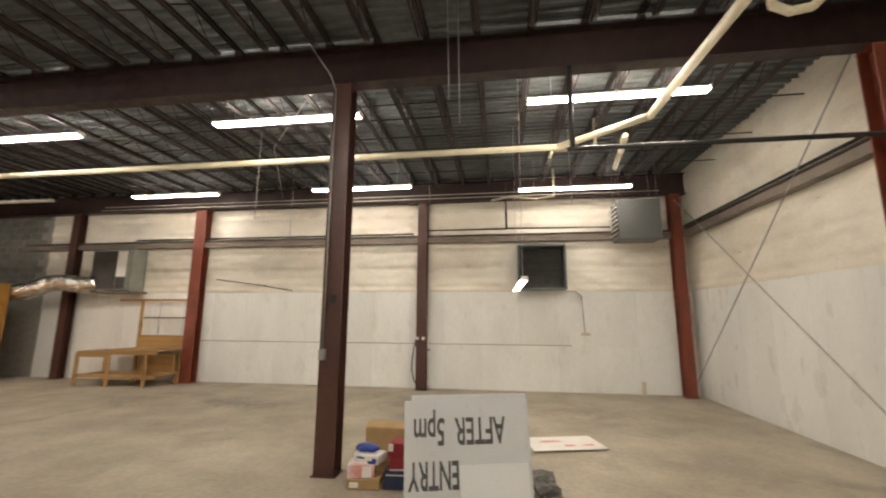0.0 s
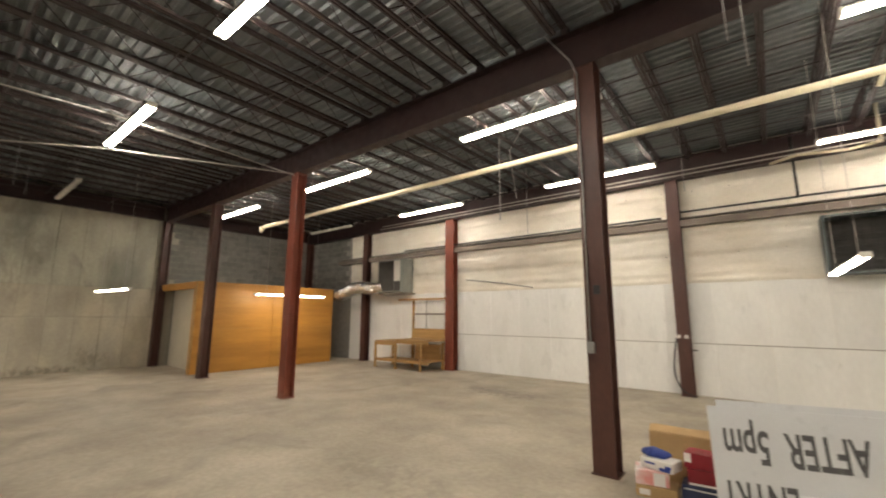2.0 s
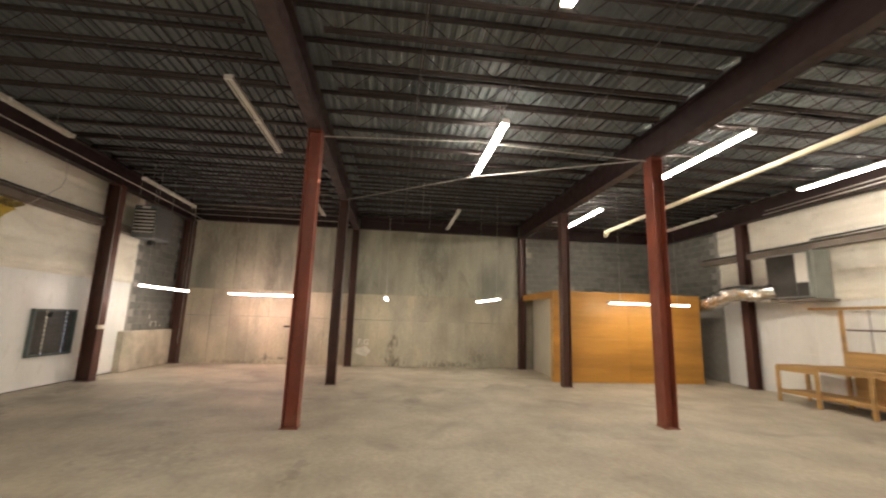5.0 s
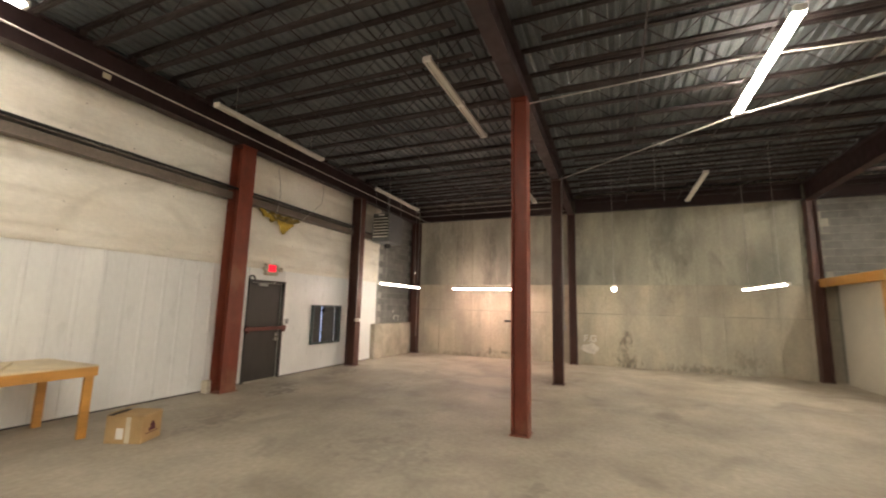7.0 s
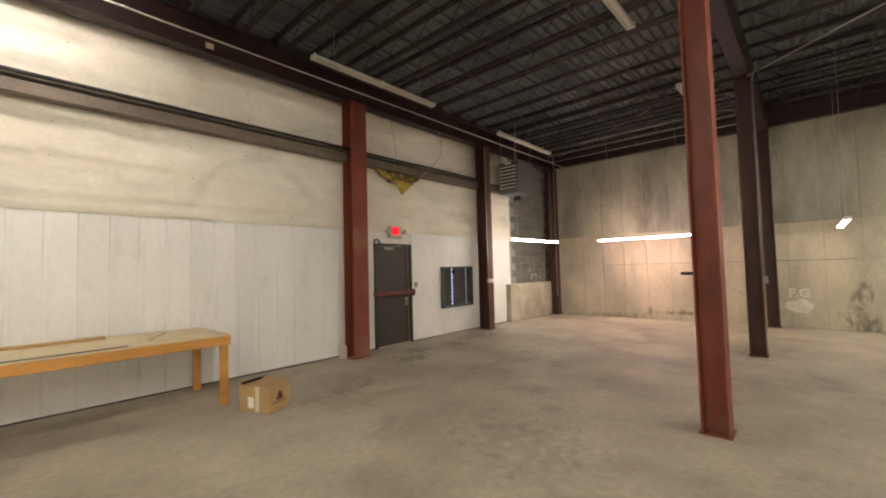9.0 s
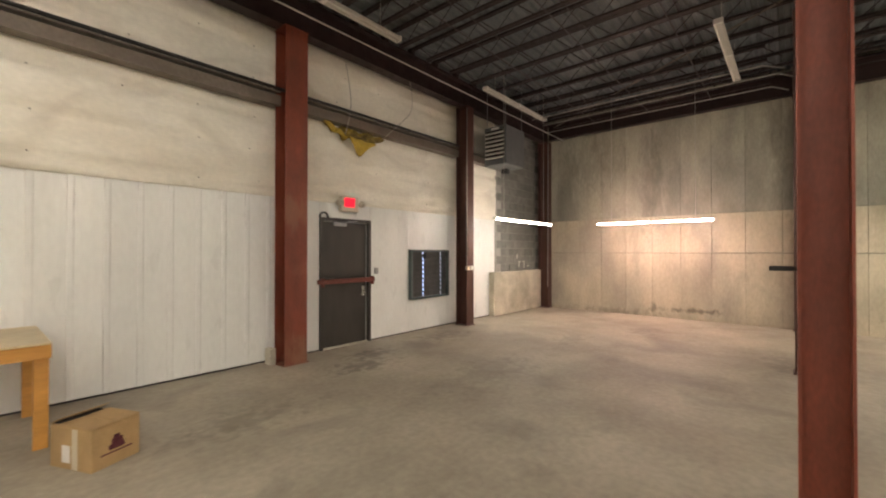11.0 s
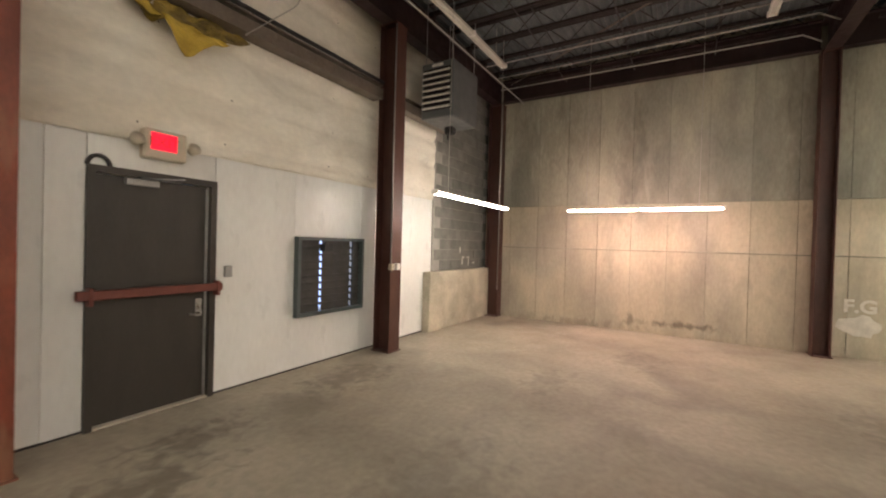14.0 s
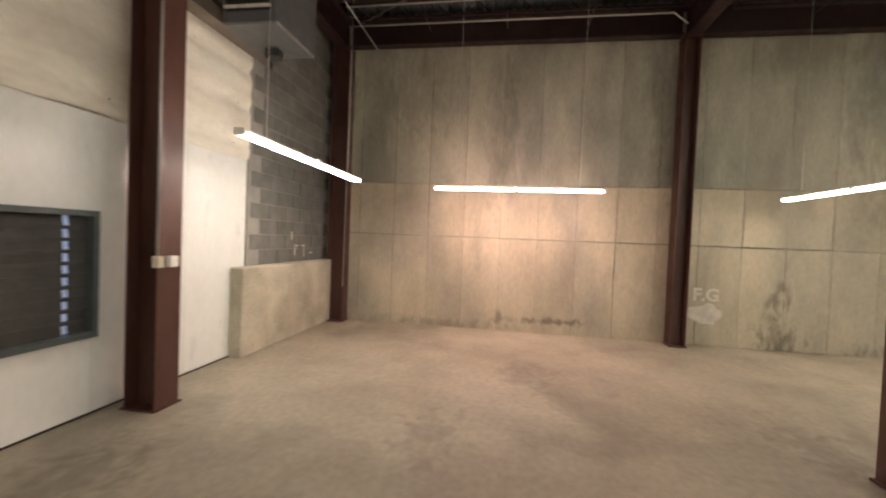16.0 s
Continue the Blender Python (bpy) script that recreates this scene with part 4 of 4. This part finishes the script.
def panel_fill(x0, x1, z0, z1):
    me = piece_mesh("panel", x1 - x0, 0.018, z1 - z0, 0.001, M_PANEL)
    piece(me, "panel", wall_s, (x0 + x1) / 2, YS + 0.012, z0)


for xa, xb in ((-12.53, -11.61), (-11.608, LOUVS[0] - 0.031), (LOUVS[1] + 0.031, DOOR[0] - 0.058)):
    panel_fill(xa, xb, 0.021, 2.348)
panel_fill(LOUVS[0] - 0.03, LOUVS[1] + 0.03, 0.021, LOUVS[2] - 0.034)
panel_fill(LOUVS[0] - 0.03, LOUVS[1] + 0.03, LOUVS[3] + 0.034, 2.348)
panel_fill(DOOR[1] + 0.058, -7.324, 0.021, 2.348)
panel_fill(DOOR[0] - 0.05, DOOR[1] + 0.05, DOOR[2] + 0.058, 2.348)


pann = piece_mesh("panel", 0.912, 0.018, 1.07, 0.003, M_PANEL)
panu = piece_mesh("panel", 0.912, 0.018, 1.282, 0.003, M_PANEL)
x = -12.0
while x < XE - 0.9:
    piece(pann, "panel", wall_n, x + 0.457, YN - 0.012, 0.006)
    piece(panu, "panel", wall_n, x + 0.457, YN - 0.012, 1.082)
    x += 0.915
pane = piece_mesh("panel", 0.018, 0.912, 2.36, 0.003, M_PANEL)
y = YS + 0.05
while y < YN - 0.9:
    piece(pane, "panel", wall_e, XE - 0.012, y + 0.457, 0.008)
    y += 0.915
# concrete form panels
for z0, z1, mtl in ((0.0, 1.531, M_CONCL), (1.549, 2.420, M_CONCL), (2.428, 4.72, M_CONC)):
    me = piece_mesh("panel", 0.03, 0.606, z1 - z0, 0.004, mtl)
    y = YS + 0.02
    while y < 5.0:
        piece(me, "panel", wall_w, XW + 0.016 + random.uniform(-0.006, 0.006), y + 0.305, z0)
        y += 0.611
# blocks
blw = piece_mesh("block", 0.05, 0.392, 0.192, 0.004, M_BLOCK)
boxes("mortar_bed", M_MORTAR, [(XW + 0.001, XW + 0.024, 5.2, YN - 0.03, 2.4, 4.72)], 0, wall_w)
boxes("mortar_bed", M_MORTAR, [(XW + 0.03, -12.01, YN - 0.024, YN - 0.001, 0.0, 4.72)], 0, wall_n)
for j in range(12):
    for i in range(14):
        piece(blw, "block", wall_w, XW + 0.008 + random.uniform(-0.002, 0.002), 5.38 + 0.4 * i - (0.2 if j % 2 else 0) + 0.02, 2.38 + 0.2 * j)
blk = piece_mesh("block", 0.392, 0.05, 0.192, 0.004, M_BLOCK)
mort = boxes("mortar_bed", M_MORTAR, [(XW + 0.032, -12.56, YS + 0.001, YS + 0.022, 1.05, 4.9)], 0, wall_s)
for j in range(19):
    for i in range(5):
        x = XW + 0.24 + 0.4 * i + (0.2 if j % 2 else 0)
        if x + 0.2 < -12.50:
            piece(blk, "block", wall_s, x, YS + 0.008 + random.uniform(-0.002, 0.002), 1.06 + 0.2 * j)
for j in range(12):
    for i in range(7):
        x = XW + 0.28 + 0.4 * i + (0.2 if j % 2 else 0)
        if x < -12.2:
            piece(blk, "block", wall_n, x, YN - 0.008 + random.uniform(-0.002, 0.002), 2.38 + 0.2 * j)
ledge = boxes("concrete_ledge", M_LEDGE, [(XW + 0.035, -12.27, YS + 0.025, YS + 0.19, 0, 1.06)], 0.012)
tagged(ledge, "pale patched concrete kerb wall below the blocks", "ledge", kind="structure")


# ---- small things ----
tagged(boxes("sky_backdrop", M_SKY, [(-11.6, -8.8, YS - 1.3, YS - 1.28, 0.0, 2.6)]), "pale blue daylight beyond the louvre", "backdrop", kind="structure")


def junction_box(x, y, z, w, d, h, mtl, lab, runs=(), r=0.011, cover=True):
    e = holder("junction_box", x, y, z)
    boxes("case", mtl, [(-w / 2, w / 2, -d / 2, d / 2, -h / 2, h / 2)], 0.004, e)
    for run in runs:
        rods("conduit", M_STEEL, [[(a - x, b - y, c - z) for a, b, c in run]], r, e)
    return tagged(e, lab, "electric box", "electric boxes")


junction_box(-0.73, 5.00, 1.30, 0.075, 0.06, 0.12, M_STEEL, "grey steel electric box with conduit on the column", [[(-0.73, 5.0, 1.36), (-0.73, 5.0, 4.55), (-0.80, 4.98, 4.75), (-1.1, 4.98, 5.2)]])
junction_box(-0.64, 5.015, 1.93, 0.07, 0.02, 0.10, M_BLACK, "small black plate on the column face")
junction_box(-10.79, -6.19, 1.22, 0.06, 0.06, 0.09, M_BEIGE, "beige socket box on the column face", [[(-10.79, -6.20, 1.26), (-10.79, -6.20, 4.6)]])
junction_box(-10.93, -6.19, 1.22, 0.08, 0.05, 0.09, M_WHITE, "white socket box on the column face")
junction_box(-8.71, YS + 0.035, 1.22, 0.075, 0.03, 0.11, M_STEEL, "grey switch plate on the white wall")
junction_box(-10.97, -0.74, 1.24, 0.06, 0.07, 0.11, M_STEEL, "grey steel box with conduit on the column", [[(-10.97, -0.755, 1.29), (-10.97, -0.755, 4.6), (-10.55, -0.69, 4.63)]])
junction_box(3.28, YN - 0.045, 1.35, 0.20, 0.05, 0.07, M_BEIGE, "beige outlet box with conduit on the wall", [[(2.86, YN - 0.06, 2.37), (3.1, YN - 0.06, 2.36), (3.22, YN - 0.06, 2.25), (3.26, YN - 0.06, 1.38)]], 0.012)
junction_box(-0.74, 10.49, 1.22, 0.06, 0.05, 0.07, M_WHITE, "white socket box on the column face")
junction_box(-0.60, 10.49, 1.22, 0.07, 0.05, 0.07, M_WHITE, "white socket box on the column face")
tagged(cable("black_hose", M_BLACK, [(-0.78, 10.48, 1.2), (-0.86, 10.46, 0.8), (-0.88, 10.46, 0.45), (-0.78, 10.44, 0.16), (-0.62, 10.45, 0.04), (-0.5, 10.45, 0.02)], 0.016), "black hose hanging on the column to the floor", "hose")
tagged(rods("column_hook", M_BLACK, [[(-6.93, -0.99, 1.46), (-6.93, -1.11, 1.46)]], 0.014), "short black steel stub on the column", "bracket")
tagged(rods("wall_hook", M_BLACK, [[(-0.53, 10.52, 0.95), (-0.42, 10.47, 0.95)]], 0.014), "short black steel stub on the column", "bracket")
tagged(rods("pipe_stub", M_PIPE, [[(4.46, 10.62, 0.0), (4.46, 10.62, 0.30)]], 0.045), "cream pipe stub standing from the floor", "pipe")
tagged(rods("gas_pipe", M_BLACK, [[(1.46, 10.56, 5.28), (1.46, 10.56, 3.92), (-0.52, 10.56, 3.92)], [(1.46, 10.56, 3.93), (3.95, 10.56, 3.90)]], 0.022), "black iron gas pipe along the wall girt", "pipe")
tagged(rods("steel_strut", M_BLACK, [[(2.07, 5.02, 3.62), (5.30, 5.02, 3.62)], [(2.13, 5.02, 3.63), (2.13, 5.02, 4.66)]], 0.030, n=4), "dark steel strut from column to hanger", "strut")
tagged(rods("wall_rod", M_BLACK, [[(-6.46, YN - 0.06, 2.73), (-5.2, YN - 0.09, 2.57), (-4.21, YN - 0.06, 2.41)], [(-5.2, YN - 0.09, 2.57), (-5.2, YN - 0.02, 2.66)], [(-5.0, YN - 0.09, 2.545), (-5.0, YN - 0.02, 2.62)]], 0.012), "bent thin steel rod fixed to the white wall", "rod")
tagged(rods("conduit_run", M_WIRE, [[(-6.94, 4.99, 4.64), (-8.45, 2.11, 4.64), (-10.83, -0.80, 4.64)]], 0.013, n=6), "pale conduit slung diagonally below the joists", "conduit")
tagged(rods("conduit_run", M_WIRE, [[(-6.93, -0.74, 4.60), (-6.93, 1.8, 4.72), (-6.9, 4.99, 4.60)]], 0.010, n=6), "pale conduit slung between columns", "conduit")
tagged(rods("conduit_run", M_WIRE, [[(-14.6, -5.75, 4.60), (4.8, -5.75, 4.60)]], 0.012, n=6), "pale conduit along the south girder", "conduit")
tagged(rods("conduit_run", M_WIRE, [[(-9.6, 10.0, 4.58), (4.9, 10.0, 4.60)], [(-9.6, 10.1, 4.70), (2.9, 10.1, 4.72)]], 0.012, n=6), "pale conduits along the north girder", "conduit")
tagged(rods("conduit_run", M_WIRE, [[(-13.8, -6.0, 4.88), (-13.8, -1.2, 4.90), (-13.9, -0.95, 4.80)], [(-14.2, -6.1, 4.80), (-14.2, -1.3, 4.80), (-14.35, -1.05, 4.72)], [(-13.25, -6.0, 4.90), (-13.25, -1.4, 4.91), (-13.35, -1.1, 4.82)]], 0.012, n=6), "pale conduits by the concrete wall top", "conduit")
tagged(rods("conduit_run", M_STEEL, [[(-14.55, -6.22, 0.6), (-14.55, -6.20, 4.6)]], 0.010, n=6), "thin conduit up the corner column", "conduit")
tagged(rods("conduit_run", M_STEEL, [[(-0.9, 5.25, 5.15), (-3.0, 7.4, 4.95), (-4.2, 9.9, 4.75)]], 0.012, n=6), "steel conduit slung below the joists", "conduit")
tagged(rods("roof_brace", M_GIRT, [[(-14.5, -6.0, 5.0), (-11.2, -1.1, 5.0)]], 0.016, n=5), "steel rod brace below the joists", "brace")
tagged(rods("branch_pipe", M_PIPE, [[(2.2, 7.6, 4.55), (2.25, 7.6, 4.68), (3.0, 7.6, 4.68), (3.0, 7.6, DECK + 0.01)]], 0.030), "cream branch pipe with elbows", "pipe")
tagged(rods("valve_pipe", M_PIPE, [[(1.1, 10.2, 4.55), (1.5, 10.15, 4.62), (2.2, 10.15, 4.55), (2.6, 10.2, 4.62), (2.6, 10.2, DECK + 0.01)]], 0.028), "cream valve piping by the girder", "pipe")
tagged(rods("drop_pipe", M_STEEL, [[(-2.95, 6.9, DECK), (-2.95, 6.9, 3.4)]], 0.010), "thin grey drop rod from the roof", "rod")
tagged(rods("drop_pipe", M_STEEL, [[(-3.6, 9.3, DECK), (-3.6, 9.3, 3.6)]], 0.008), "thin grey drop rod from the roof", "rod")
tagged(rods("drop_pipe", M_STEEL, [[(-11.2, 7.9, DECK), (-11.2, 7.9, 2.56)]], 0.010), "thin grey drop rod from the roof", "rod")
tagged(cable("loose_wire", M_WIRE, [(-7.9, -6.45, 4.6), (-8.0, -6.42, 4.1), (-7.95, -6.4, 3.7), (-7.9, -6.45, 3.45)], 0.006), "loose pale wire hanging from the roof edge", "wire")
tagged(cable("loose_wire", M_WIRE, [(-9.2, -6.3, 4.68), (-9.35, -6.3, 4.2), (-9.0, -6.35, 3.85), (-8.7, -6.42, 3.55)], 0.006), "loose pale wire hanging from the roof edge", "wire")
tagged(boxes("yellow_tag", M_PIPE, [(-4.48, -4.38, -6.26, -6.25, 4.72, 4.80)], 0.002), "small yellow tag on the girder", "tag")
bm = bmesh.new()
bmesh.ops.create_cone(bm, cap_ends=True, segments=12, radius1=0.04, radius2=0.09, depth=0.16, matrix=Matrix.Translation((-11.95, 6.95, 4.36)) @ pose(0, 0, 0, 0, 30, 0))
tagged(finish(bm, "pipe_end", M_PIPE, 0, True), "cream flared end on the sprinkler pipe", "pipe")

tagged(rods("curled_pipe", M_PIPE, [[(3.82, 4.2, DECK + 0.01), (3.82, 4.2, 4.58), (3.90, 4.12, 4.44), (4.06, 4.08, 4.44), (4.16, 4.08, 4.54), (4.60, 4.05, 4.56), (4.60, 4.05, DECK + 0.01)]], 0.04), "cream pipe with a drooping bend below the deck", "pipe")
tagged(boxes("seam_trim", M_GIRT, [(-6.80, -0.80, YN - 0.034, YN - 0.022, 1.072, 1.084), (-0.52, 2.95, YN - 0.034, YN - 0.022, 1.072, 1.084)], 0.002), "thin dull seam strip along the white wall panels", "trim", kind="structure")
tagged(boxes("base_block", M_LEDGE, [(-6.755, -6.66, YS + 0.10, YS + 0.24, 0, 0.22)], 0.01), "small tan concrete block behind the column foot", "block")
# wall marks
fg = letters("F.G", 0.27, pose(XW + 0.040, -0.60, 0.70, 90, 0, 90), None, M_PAINT, 0.03)
fg.name = "painted_letters"
tagged(fg, "white hand-painted letters on the concrete wall", "lettering")


def blotch(name, mtl, centre, u, w, rad_u, rad_w, seed, lab, n=22, lift=0.003):
    """Flat irregular patch on a surface, spanned by u and w."""
    bm = bmesh.new()
    c, u, w = Vector(centre), Vector(u), Vector(w)
    nrm = u.cross(w).normalized()
    vs = []
    for i in range(n):
        a = 6.28319 * i / n
        k = 1 + 0.38 * noise.noise((math.cos(a) * 1.3, math.sin(a) * 1.3, seed)) + 0.22 * noise.noise((math.cos(a) * 4, math.sin(a) * 4, seed + 5))
        vs.append(bm.verts.new(c + u * (rad_u * k * math.cos(a)) + w * (rad_w * k * math.sin(a)) + nrm * lift))
    bm.faces.new(vs)
    return tagged(finish(bm, name, mtl), lab, "stain", kind="structure")


YV, ZV, XV = (0, 1, 0), (0, 0, 1), (1, 0, 0)
XF = XW + 0.036
blotch("paint_patch", M_PAINT, (XF, -0.42, 0.50), YV, ZV, 0.27, 0.15, 3, "white paint patch on the concrete wall")
for k, (x, z, w, h) in enumerate(((-13.75, 1.30, 0.10, 0.03), (-13.70, 1.24, 0.03, 0.16), (-13.95, 1.30, 0.14, 0.022), (-13.98, 1.2, 0.025, 0.16), (-14.2, 1.18, 0.10, 0.025), (-13.6, 1.45, 0.03, 0.12))):
    tagged(boxes("chalk_mark", M_PAINT, [(x - w / 2, x + w / 2, YS + 0.036, YS + 0.040, z - h / 2, z + h / 2)]), "white chalk mark on the block wall", "mark")

# black rods added to draw the dark slit along the girt tops
for a, b in (((-10.8, YS + 0.26, 3.82), (5.2, YS + 0.26, 3.82)), ((-8.9, YN - 0.27, 3.83), (-0.9, YN - 0.27, 3.83)), ((5.48, 5.4, 3.82), (5.48, 10.3, 3.82))):
    tagged(rods("girt_pipe", M_BLACK, [[a, b]], 0.024, n=6), "black rod standing in for the dark slit above the wall girt", "pipe", "girt pipes")
for k, (u, w) in enumerate(((-0.18, 0.30), (0.12, 0.26))):
    br = boxes("print_bar", M_PINK, [(-u - 0.2, -u + 0.2, -0.04 + 0.2 * k - 0.12, 0.04 + 0.2 * k - 0.12, 0.0065, 0.0075)], 0, p)

for x, y, z in ((0.88, 4.40, 3.7), (0.76, 4.45, 4.0), (-0.2, 8.8, 3.9), (2.6, 8.0, 3.8), (-12.2, 1.5, 4.3), (-10.9, 1.2, 4.2)):
    tagged(rods("hanging_wire", M_STEEL, [[(x, y, DECK + 0.01), (x + 0.02, y, z)]], 0.006, n=5), "thin grey wire hanging from the roof deck", "wire", "hanging wires")
